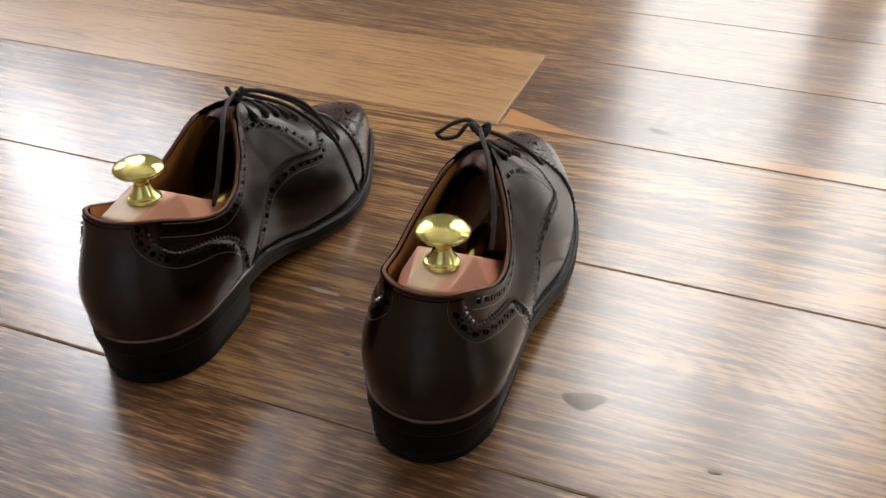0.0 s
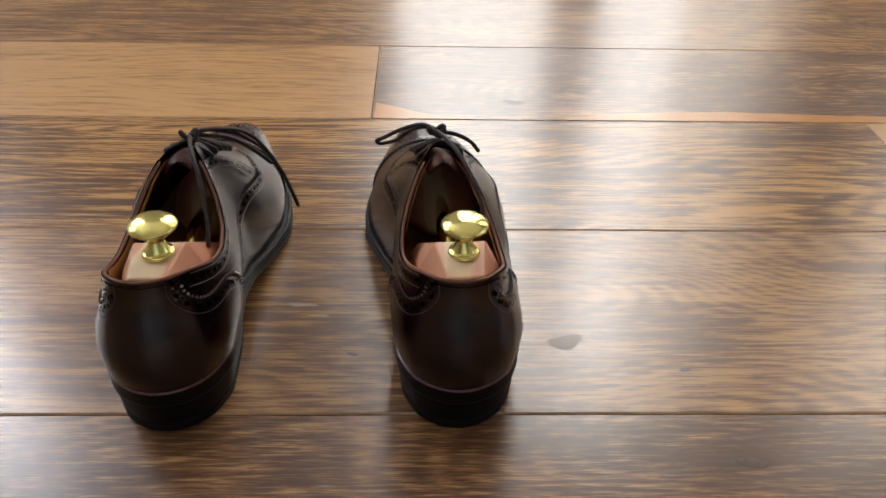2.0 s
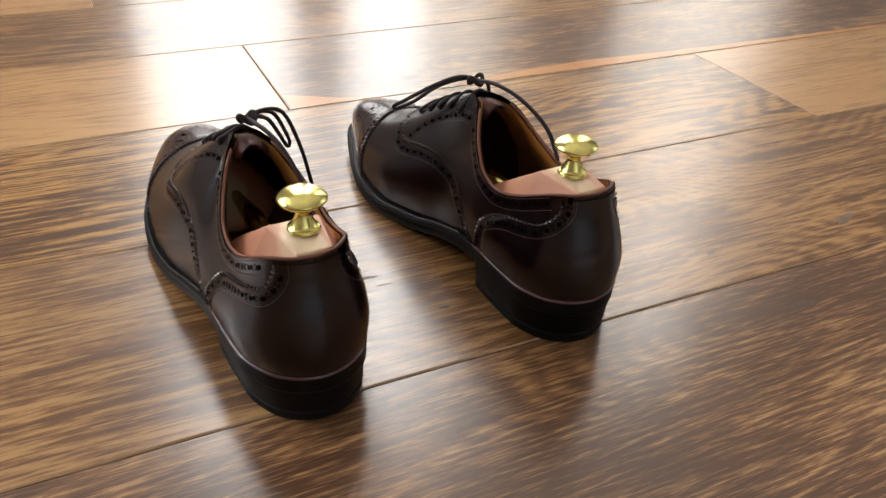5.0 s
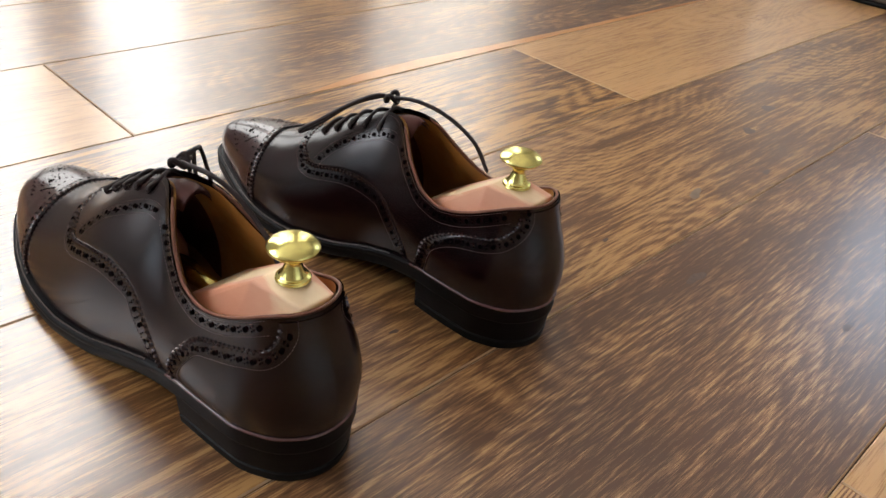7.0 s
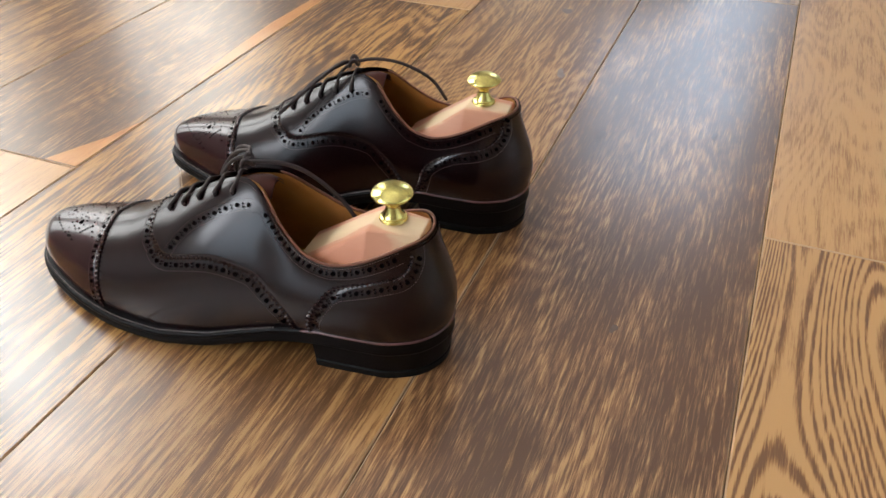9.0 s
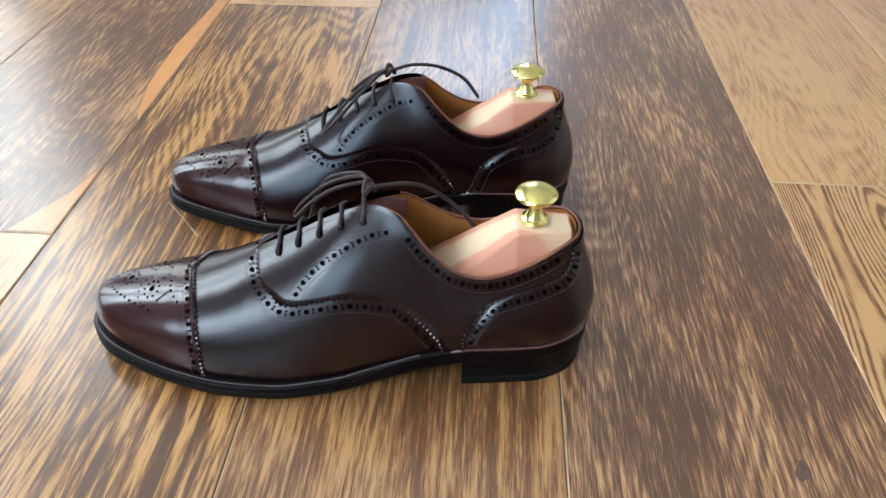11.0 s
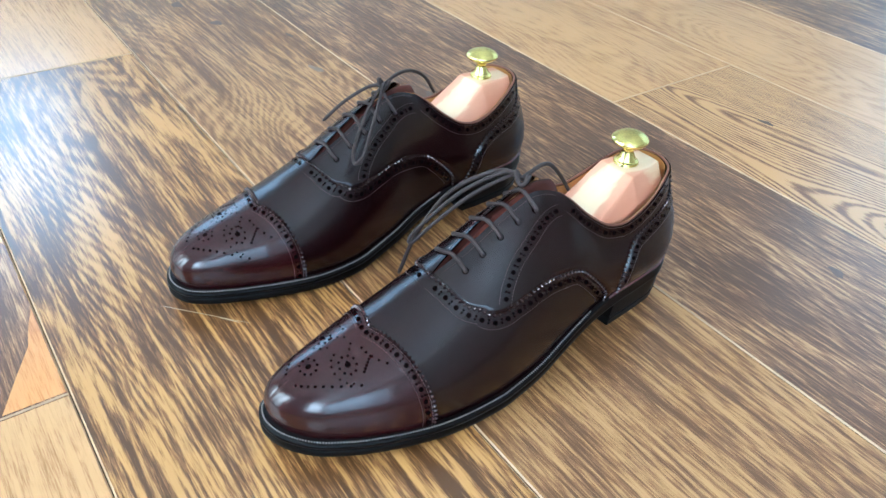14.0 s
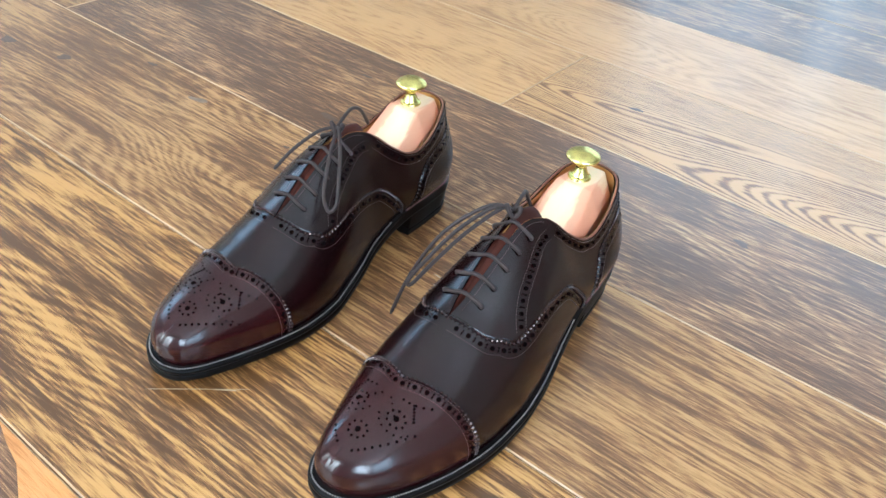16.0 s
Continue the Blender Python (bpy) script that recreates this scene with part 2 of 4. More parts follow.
def part(name, bm, mat, parent, label="", smooth=False):
    bmesh.ops.recalc_face_normals(bm, faces=bm.faces)
    me = bpy.data.meshes.new(name)
    bm.to_mesh(me)
    bm.free()
    if smooth:
        me.polygons.foreach_set("use_smooth", [True] * len(me.polygons))
    me.materials.append(mat)
    ob = new(name, me)
    ob.parent = parent
    if label:
        tagged(ob, label)
    return ob


def box(x0, y0, z0, x1, y1, z1, bevel=0.0):
    bm = bmesh.new()
    bmesh.ops.create_cube(bm, size=1, matrix=Matrix.LocRotScale(((x0 + x1) / 2, (y0 + y1) / 2, (z0 + z1) / 2), None, (x1 - x0, y1 - y0, z1 - z0)))
    if bevel:
        bmesh.ops.bevel(bm, geom=bm.edges[:], offset=bevel, segments=2, affect="EDGES", profile=0.5)
    return bm


def grid_faces(nu, nv, base=0, flip=False, wrap=False):
    out = []
    for i in range(nu if wrap else nu - 1):
        for j in range(nv - 1):
            a, b = base + i * nv + j, base + ((i + 1) % nu) * nv + j
            f = (a, b, b + 1, a + 1)
            out.append(f[::-1] if flip else f)
    return out


def spline(points, n):
    """A smooth curve through the points: n samples, even in the parameter."""
    p = np.array(points, float)
    p = np.vstack([2 * p[0] - p[1], p, 2 * p[-1] - p[-2]])
    out, k = [], len(p) - 3
    for t in np.linspace(0, k - 1e-9, n):
        i = int(t)
        f = t - i
        a, b, c, d = p[i:i + 4]
        out.append(0.5 * ((2 * b) + (c - a) * f + (2 * a - 5 * b + 4 * c - d) * f * f + (3 * b - a - 3 * c + d) * f ** 3))
    return np.array(out)


def even(curve, step):
    """Points along a polyline every step metres."""
    d = np.r_[0, np.cumsum(np.linalg.norm(np.diff(curve, axis=0), axis=1))]
    s = np.arange(step / 2, d[-1], step)
    return np.stack([np.interp(s, d, curve[:, k]) for k in range(3)], 1)


def tube(curve, radius, sides=8, flat=1.0):
    c = np.array(curve)
    t = np.gradient(c, axis=0)
    t /= np.linalg.norm(t, axis=1)[:, None] + 1e-12
    ref = np.array([0.0, 0.0, 1.0])
    verts, faces = [], []
    for i in range(len(c)):
        a = np.cross(t[i], ref)
        a = a / np.linalg.norm(a) if np.linalg.norm(a) > 1e-4 else np.array([1.0, 0, 0])
        b = np.cross(a, t[i])
        taper = 0.55 if i in (0, len(c) - 1) else 1.0
        for k in range(sides):
            w = 2 * math.pi * k / sides
            verts.append(c[i] + taper * radius * (a * math.cos(w) + b * math.sin(w) * flat))
    for i in range(len(c) - 1):
        for k in range(sides):
            q = i * sides + (k + 1) % sides
            faces.append((i * sides + k, q, q + sides, i * sides + k + sides))
    faces.append(tuple(range(sides))[::-1])
    faces.append(tuple((len(c) - 1) * sides + k for k in range(sides)))
    return verts, faces


def join(pieces):
    verts, faces = [], []
    for v, f in pieces:
        n = len(verts)
        verts.extend(v)
        faces.extend(tuple(i + n for i in q) for q in f)
    return verts, faces


def lathe(profile, centre, n=64):
    verts = [(centre[0] + r * math.cos(2 * math.pi * k / n), centre[1] + r * math.sin(2 * math.pi * k / n), centre[2] + z) for k in range(n) for r, z in profile]
    return verts, grid_faces(n, len(profile), flip=True, wrap=True)


def thing(name, place, label, category, group="", kind=""):
    ob = new(name)
    ob.matrix_basis = place
    ob.empty_display_size = 0.05
    return tagged(ob, label, category, group, kind)


# ---- room ----
NORTH, SOUTH, EAST, WEST, CEIL = 2.34, -2.2, 3.2, -2.3, 2.5


def wall_with_opening(name, axis, at, thick, lo, hi, a0, a1, z0, z1, label, mat=None):
    """A wall across x or y at a place, with one opening from a0 to a1 and z0 to z1."""
    bm = bmesh.new()
    for p0, p1, q0, q1 in ((lo, a0, 0, CEIL), (a1, hi, 0, CEIL), (a0, a1, 0, z0), (a0, a1, z1, CEIL)):
        ext = ((p0, at, q0, p1, at + thick, q1) if axis == "y" else (at, p0, q0, at + thick, p1, q1))
        x0, y0, zz0, x1, y1, zz1 = ext
        bmesh.ops.create_cube(bm, size=1, matrix=Matrix.LocRotScale(((x0 + x1) / 2, (y0 + y1) / 2, (zz0 + zz1) / 2), None, (x1 - x0, y1 - y0, zz1 - zz0)))
    ob = part(name, bm, mat or WALL, None)
    return tagged(ob, label, "wall", "", "structure")


wall_with_opening("wall_north", "y", NORTH, 0.14, -0.6, 1.15, -0.02, 0.97, 0.10, 1.95, "plain grey painted wall with a tall window opening")
wall_with_opening("wall_north_3", "y", NORTH, 0.14, 1.15, EAST + 0.14, 1.36, 1.95, 0.10, 1.95, "plain grey painted wall with a narrow window opening")
wall_with_opening("wall_north_2", "y", NORTH, 0.14, WEST - 0.14, -0.6, -2.2, -1.2, 0.75, 2.35, "plain grey painted wall with a wide window opening")
wall_with_opening("wall_east", "x", EAST, 0.14, SOUTH, NORTH, 0.55, 1.36, 0.35, 2.0, "plain white painted wall with a window opening", PALE_WALL)
wall_with_opening("wall_south", "y", SOUTH - 0.14, 0.14, WEST - 0.14, EAST + 0.14, -0.7, 1.2, 0.10, 2.1, "plain grey painted wall with a curtained window")
wall_with_opening("wall_west", "x", WEST - 0.14, 0.14, SOUTH, NORTH, 1.25, 2.25, 0.45, 2.1, "plain taupe painted wall with a window opening", DIM_WALL)
tagged(part("ceiling", box(WEST - 0.14, SOUTH - 0.14, CEIL, EAST + 0.14, NORTH + 0.14, CEIL + 0.1), CEILING_PAINT, None), "plain white ceiling", "ceiling", "", "structure")


def window(name, axis, at, a0, a1, z0, z1, bars, label):
    w = thing(name, pose(0, 0, 0), label, "window", "", "structure")
    fr = 0.035

    def bar(n, p0, p1, q0, q1, deep=0.05):
        b = box(p0, at + 0.04, q0, p1, at + 0.04 + deep, q1, 0.004) if axis == "y" else box(at + 0.04, p0, q0, at + 0.04 + deep, p1, q1, 0.004)
        part(n, b, FRAME, w)
    bar("window_frame", a0, a0 + fr, z0, z1)
    bar("window_frame", a1 - fr, a1, z0, z1)
    bar("window_frame", a0 + fr, a1 - fr, z0, z0 + fr)
    bar("window_frame", a0 + fr, a1 - fr, z1 - fr, z1)
    for c, width in bars:
        bar("mullion", c - width / 2, c + width / 2, z0 + fr, z1 - fr, 0.06)
    return w


window("window_1", "y", NORTH, -0.02, 0.97, 0.10, 1.95, [(0.455, 0.13)], "tall white framed window with a broad mullion")
window("window_6", "y", NORTH, 1.36, 1.95, 0.10, 1.95, [], "narrow white framed window behind a sheer curtain")
window("window_2", "x", EAST, 0.55, 1.36, 0.35, 2.0, [], "white framed single pane window")
window("window_3", "y", SOUTH - 0.14, -0.7, 1.2, 0.10, 2.1, [(0.25, 0.07)], "white framed window behind pale curtains")
window("window_4", "y", NORTH, -2.2, -1.2, 0.75, 2.35, [(-1.70, 0.06)], "wide white framed window with two panes")
window("window_5", "x", WEST - 0.14, 1.25, 2.25, 0.45, 2.1, [(1.75, 0.06)], "white framed window with two panes")


def backdrop(name, verts, colour, strength):
    ob = link(name, verts, [(0, 1, 2, 3)], glow(name + "_light", colour, strength), smooth=False)
    tagged(ob, "bright hazy daylight sky outside the window", "sky", "", "structure")


backdrop("backdrop_north", [(-0.5, 2.7, -0.3), (2.5, 2.7, -0.3), (2.5, 2.7, 2.4), (-0.5, 2.7, 2.4)], (1.0, 0.965, 0.91), SKY_NORTH)
backdrop("backdrop_east", [(3.6, 0.1, -0.3), (3.6, 0.1, 2.4), (3.6, 1.8, 2.4), (3.6, 1.8, -0.3)], (0.72, 0.84, 1.0), SKY_EAST)
backdrop("backdrop_north_2", [(-2.9, 2.7, -0.3), (-0.8, 2.7, -0.3), (-0.8, 2.7, 2.9), (-2.9, 2.7, 2.9)], (0.97, 0.97, 1.0), 4.6)
backdrop("backdrop_west", [(-2.7, 0.9, 0.1), (-2.7, 2.6, 0.1), (-2.7, 2.6, 2.4), (-2.7, 0.9, 2.4)], (0.80, 0.90, 1.0), SKY_WEST)
backdrop("backdrop_south", [(-1.2, -2.75, -0.3), (-1.2, -2.75, 2.6), (1.7, -2.75, 2.6), (1.7, -2.75, -0.3)], (0.95, 0.97, 1.0), SKY_SOUTH)



def curtain(x0, x1, y, z0, z1, folds, label, mat):
    """A hanging cloth with soft vertical folds and a rod ring hem."""
    root = thing("curtain", pose(0, 0, 0), label, "curtain", "pale curtains")
    n, verts = folds * 12, []
    for i in range(n + 1):
        f = i / n
        for j in range(7):
            g = j / 6
            a = 0.022 * (0.5 + 0.5 * g)
            verts.append((x0 + (x1 - x0) * f, y + a * math.sin(2 * math.pi * folds * f + 0.5 * math.sin(7 * f)) + 0.006 * math.sin(19 * f + 3 * g), z1 + (z0 - z1) * g))
    link("cloth", verts, grid_faces(n + 1, 7), mat, root)
    v, f = tube([(x0 - .03, y, z1 + .01), ((x0 + x1) / 2, y, z1 + .012), (x1 + .03, y, z1 + .01)], .011, 12)
    link("rod", v, f, FRAME, root)


for a, b in ((-0.85, -0.30), (-0.27, 0.30), (0.36, 0.66), (0.70, 1.02), (1.06, 1.32)):
    curtain(a, b, SOUTH + 0.10, 0.02, 2.2, 6, "pale blue hanging curtain by the window", BLUE_SHEER)
curtain(0.69, 1.00, NORTH - 0.06, 0.02, 2.1, 5, "sheer cream curtain drawn to the side of the window", SHEER)
curtain(1.33, 1.98, NORTH - 0.06, 0.02, 2.1, 9, "sheer cream curtain covering the narrow window", SHEER)

# ---- shoes ----
LEN = 0.296
OUT = [(0, 0), (.004, .0145), (.012, .0245), (.03, .0335), (.06, .036), (.09, .0375), (.12, .042), (.15, .0475), (.175, .0495), (.20, .0485), (.22, .0455), (.24, .040), (.26, .032), (.28, .0218), (.2915, .0090), (.296, -.006)]
INN = [(0, 0), (.004, -.0145), (.012, -.0245), (.03, -.0325), (.06, -.033), (.09, -.031), (.12, -.033), (.15, -.041), (.18, -.0480), (.20, -.0485), (.22, -.0460), (.24, -.0405), (.26, -.0335), (.28, -.0268), (.2915, -.0195), (.296, -.006)]
NP, NS = 181, 41
PHI = np.linspace(0, math.pi, NP)
YB = LEN / 2 * (1 - np.cos(PHI))


def smooth(v, times=6):
    v = np.array(v, float)
    for _ in range(times):
        v[1:-1] = (v[:-2] + 2 * v[1:-1] + v[2:]) / 4
    return v


def table(pairs, at, times=4):
    p = np.array(pairs)
    return smooth(np.interp(at, p[:, 0], p[:, 1]), times)


def by_angle(pairs):
    p = np.array(pairs)
    return smooth(np.interp(PHI, np.arccos(np.clip(1 - 2 * p[:, 0] / LEN, -1, 1)), p[:, 1]), 10)


FEATHER = [(0, .030), (.07, .0300), (.10, .0255), (.14, .0150), (.175, .0105), (.21, .0105), (.26, .0135), (.296, .0185)]
TOPY = [(0, .011), (.03, .036), (.06, .061), (.108, .108), (.19, .189), (.25, .238), (.28, .266), (.296, .278)]
TOPZ_OUT = [(.011, .0912), (.018, .0906), (.024, .0884), (.032, .0842), (.042, .0790), (.053, .0746), (.065, .0720), (.08, .0750), (.095, .0865), (.108, .102), (.12, .1045), (.13, .102), (.15, .0925), (.175, .0780), (.19, .0695), (.21, .0595), (.233, .0510), (.25, .0475), (.265, .0440), (.278, .0400)]
TOPZ_INN = [(.011, .0912), (.018, .0906), (.024, .0888), (.032, .0850), (.042, .0800), (.053, .0756), (.065, .0730), (.08, .0765), (.095, .088), (.108, .102), (.12, .1045), (.13, .102), (.15, .0925), (.175, .0780), (.19, .0695), (.21, .0595), (.233, .0510), (.25, .0475), (.265, .0440), (.278, .0400)]
RIMX = [(0, 0), (.0006, .0046), (.002, .0086), (.005, .0134), (.011, .0180), (.022, .0221), (.036, .0249), (.050, .0264), (.065, .0270), (.080, .0258), (.095, .0205), (.106, .0138), (.113, .0090), (.121, .0052), (.13, .0036), (.16, .0034), (.182, .0018), (.19, 0), (.296, 0)]
RIDGE = [(0, 0), (.10, -.002), (.19, -.004), (.28, -.006)]


def rim_x():
    p = np.array(RIMX)
    return smooth(np.interp(PHI, np.arccos(np.clip(1 - 2 * p[:, 0] / LEN, -1, 1)), p[:, 1]), 3)


def surface(side):
    """Points of one side of the upper, from the sole (s = 0) to the collar or the ridge (s = 1), heel to toe."""
    xb = by_angle(OUT if side > 0 else INN)
    plan = np.stack([xb, YB], 1)
    tan = np.gradient(plan, axis=0)
    tan /= np.linalg.norm(tan, axis=1)[:, None]
    nor = np.stack([tan[:, 1], -tan[:, 0]], 1) * side
    nor[0], nor[-1] = (0, -1), (0, 1)
    inset = np.interp(YB, [0, .06, .11, .2, .296], [.002, .002, .003, .0045, .0055])
    b = np.c_[plan - nor * inset[:, None], table(FEATHER, YB)]
    yt = table(TOPY, YB)
    zt = table(TOPZ_OUT if side > 0 else TOPZ_INN, yt, 3)
    xt = np.interp(yt, *np.array(RIDGE).T) + side * rim_x()
    xt[0] = 0
    top = np.c_[xt, yt, zt]
    h = (top[:, 2] - b[:, 2])[:, None]
    w = np.interp(yt, [.070, .146], [0, 1])[:, None]
    w = w * w * (3 - 2 * w)
    out3 = np.c_[nor, np.zeros(NP)]
    up = np.array([0, 0, 1.0])
    flat = (b - top) * [1, 1, 0]
    toe = np.interp(YB, [.2, .296], [0, 1])[:, None]
    fair = np.clip((yt[:, None] - .172) / .026, 0, 1)
    fair = fair * fair * (3 - 2 * fair)
    p1 = b + up * h * (0.42 * (1 - w) + (0.50 + .24 * toe) * w) + out3 * (0.0075 * (1 - w) + (0.0050 + .0005 * toe) * w)
    p2 = top + (-up * h * 0.34 + out3 * 0.0005) * (1 - w) + (flat * (0.50 + 0.20 * toe) - up * h * 0.10 * (1 - fair)) * w
    slope = np.clip(np.gradient(zt) / (np.gradient(yt) + 1e-9), -.8, .8)
    lower = flat[:, 1] * (0.50 + 0.20 * toe[:, 0]) * smooth(slope, 4) * w[:, 0] * fair[:, 0]
    p2[:, 2] += lower * .85
    s = np.linspace(0, 1, NS)[None, :, None]
    g = (1 - s) ** 3 * b[:, None] + 3 * (1 - s) ** 2 * s * p1[:, None] + 3 * (1 - s) * s * s * p2[:, None] + s ** 3 * top[:, None]
    return g


GRID = {1: surface(1), -1: surface(-1)}


def normals(g, side):
    du, dv = np.gradient(g, axis=0), np.gradient(g, axis=1)
    n = np.cross(du, dv) * -side
    n = n / (np.linalg.norm(n, axis=2)[..., None] + 1e-12)
    n[0], n[-1] = n[1] * [0, 1, 1], n[-2]
    return n / (np.linalg.norm(n, axis=2)[..., None] + 1e-12)


NORM = {k: normals(v, k) for k, v in GRID.items()}
for k in NORM:
    if NORM[k][60, 10, 0] * k < 0:
        NORM[k] = -NORM[k]
# one normal where both sides meet along the ridge
meet = np.linalg.norm(GRID[1][:, -1] - GRID[-1][:, -1], axis=1) < 1e-5
both = NORM[1][:, -1] + NORM[-1][:, -1]
both /= np.linalg.norm(both, axis=1)[:, None] + 1e-12
for k in NORM:
    NORM[k][meet, -1] = both[meet]
UU = np.arange(NP) / (NP - 1)
SS = np.linspace(0, 1, NS)


def on(side, u, s, lift=0.0):
    """Points and normals of the upper at parameters u (heel to toe, 0 to 1) and s."""
    u, s = np.atleast_1d(u).astype(float), np.atleast_1d(s).astype(float)
    fu, fs = np.clip(u, 0, 1) * (NP - 1), np.clip(s, 0, 1) * (NS - 1)
    i, j = np.minimum(fu.astype(int), NP - 2), np.minimum(fs.astype(int), NS - 2)
    a, b = (fu - i)[:, None], (fs - j)[:, None]

    def mix(g):
        return g[i, j] * (1 - a) * (1 - b) + g[i + 1, j] * a * (1 - b) + g[i, j + 1] * (1 - a) * b + g[i + 1, j + 1] * a * b
    n = mix(NORM[side])
    n /= np.linalg.norm(n, axis=1)[:, None]
    return mix(GRID[side]) + n * lift, n


def find(side, y, z):
    """Parameters of the point of the upper that lies at the given length and height."""
    g = GRID[side]
    d = (g[..., 1] - y) ** 2 + (g[..., 2] - z) ** 2
    i, j = np.unravel_index(np.argmin(d), d.shape)
    return UU[i], SS[j]


def u_at(side, y, s):
    return np.interp(y, GRID[side][:, int(round(s * (NS - 1))), 1], UU)


def snap(points, lift):
    """Lays points on the nearer face of the upper, and gives the normals there."""
    allp = np.concatenate([GRID[1].reshape(-1, 3), GRID[-1].reshape(-1, 3)])
    alln = np.concatenate([NORM[1].reshape(-1, 3), NORM[-1].reshape(-1, 3)])
    out, nn = [], []
    for p in points:
        k = int(np.argmin(((allp - p) ** 2).sum(1)))
        n = alln[k]
        out.append(p - n * np.dot(p - allp[k], n) + n * lift)
        nn.append(n)
    return np.array(out), np.array(nn)


def wing_line(side, n=70):
    pts = [(.179, .0600), (.176, .0575), (.168, .0570), (.155, .0605), (.140, .0635), (.122, .0640), (.107, .0585), (.096, .0470), (.089, .0370), (.086, .0300)]
    line = [(u_at(side, .190, 1), 1.0), (u_at(side, .1885, .85), .85), (u_at(side, .185, .68), .68)]
    line += [find(side, y, z) for y, z in pts]
    line[-1] = (line[-1][0], 0.0)
    c = spline(line, n)
    for k in (0, 1):
        c[:, k] = smooth(c[:, k], 4)
    c[:, 1] = np.clip(c[:, 1], 0, 1)
    return c


def counter_line(side, n=50):
    pts = [(.075, .0300), (.073, .040), (.068, .052), (.060, .0595), (.048, .0645), (.032, .0690), (.022, .0735)]
    line = [find(side, y, z) for y, z in pts]
    line[0] = (line[0][0], 0.0)
    line += [(u_at(side, .0175, .86), .86), (u_at(side, .0185, 1), 1.0)]
    c = spline(line, n)
    c[:, 1] = np.clip(smooth(c[:, 1], 3), 0, 1)
    return c


def ruled(side, a, b, rows, lift, skirt):
    """A panel between two curves of the parameter plane, raised off the upper; its first edge is turned down."""
    verts, nv = [], rows + (1 if skirt else 0)
    for i in range(len(a)):
        f = np.linspace(0, 1, rows)
        us = a[i][None] * (1 - f[:, None]) + b[i][None] * f[:, None]
        p, _ = on(side, us[:, 0], us[:, 1], lift)
        if skirt:
            q, _ = on(side, us[:1, 0], us[:1, 1], -0.0004)
            p = np.vstack([q, p])
        verts.append(p)
    return np.concatenate(verts), len(a), nv


def weld(ob):
    bm = bmesh.new()
    bm.from_mesh(ob.data)
    bmesh.ops.remove_doubles(bm, verts=bm.verts[:], dist=2e-5)
    bm.to_mesh(ob.data)
    bm.free()
    return ob


def disc(p, n, r, sides=7):
    a = np.cross(n, [0.3, 0.9, 0.1])
    a /= np.linalg.norm(a)
    b = np.cross(n, a)
    return [p + r * (a * math.cos(2 * math.pi * k / sides) + b * math.sin(2 * math.pi * k / sides)) for k in range(sides)], [tuple(range(sides))]


def stud(p, n, t, length, width, height):
    """A small raised stitch: a four-sided ridge along t."""
    c = np.cross(n, t)
    v = [p - t * length / 2, p + c * width / 2, p + t * length / 2, p - c * width / 2, p + n * height - t * length * 0.2, p + n * height + t * length * 0.2]
    return v, [(0, 1, 4), (1, 5, 4), (1, 2, 5), (2, 3, 5), (3, 4, 5), (3, 0, 4)]


def shifted(curve, across):
    """The curve moved sideways along the surface by so many metres (towards its left, seen from outside)."""
    _, n = snap(curve, 0)
    t = np.gradient(curve, axis=0)
    t /= np.linalg.norm(t, axis=1)[:, None]
    return snap(curve + np.cross(n, t) * across, 0)[0]


def perforate(curve, big=0.00125, small=0.00065, step=0.0062, lift=0.0013, phase=0.0):
    """A row of large holes with pairs of small ones between them, as flat discs laid on the leather."""
    made = []
    centre = even(curve, step)
    p, n = snap(centre, lift)
    for k in range(len(p)):
        made.append(disc(p[k], n[k], big, 9))
    t = np.gradient(centre, axis=0)
    t /= np.linalg.norm(t, axis=1)[:, None]
    for k in range(len(p) - 1):
        mid = (centre[k] + centre[k + 1]) / 2
        c = np.cross(n[k], t[k])
        q, m = snap(np.array([mid + c * 0.0009, mid - c * 0.0009]), lift)
        made += [disc(q[0], m[0], small, 6), disc(q[1], m[1], small, 6)]
    return made


def stitch(curve, lift=0.0011, step=0.0017, length=0.0013):
    c = even(curve, step)
    p, n = snap(c, lift)
    t = np.gradient(c, axis=0)
    t /= np.linalg.norm(t, axis=1)[:, None]
    return [stud(p[k], n[k], t[k], length, 0.00045, 0.00028) for k in range(len(p))]


def pinked(curve, lift=0.0009, step=0.0030):
    c = even(curve, step)
    p, n = snap(c, lift)
    t = np.gradient(c, axis=0)
    t /= np.linalg.norm(t, axis=1)[:, None]
    return [stud(p[k], n[k], np.cross(n[k], t[k]), 0.0027, 0.0022, 0.0010) for k in range(len(p))]


def outline(extra):
    """The sole's outline from the heel's back round the outer side and the toe and home along the inner side."""
    rows = []
    for side in (1, -1):
        x = by_angle(OUT if side > 0 else INN)
        plan = np.stack([x, YB], 1)
        tan = np.gradient(plan, axis=0)
        tan /= np.linalg.norm(tan, axis=1)[:, None]
        nor = np.stack([tan[:, 1], -tan[:, 0]], 1) * side
        nor[0], nor[-1] = (0, -1), (0, 1)
        rows.append((plan + nor * extra, YB))
    a, b = rows
    return np.concatenate([a[0], b[0][-2:0:-1]]), np.concatenate([a[1], b[1][-2:0:-1]])


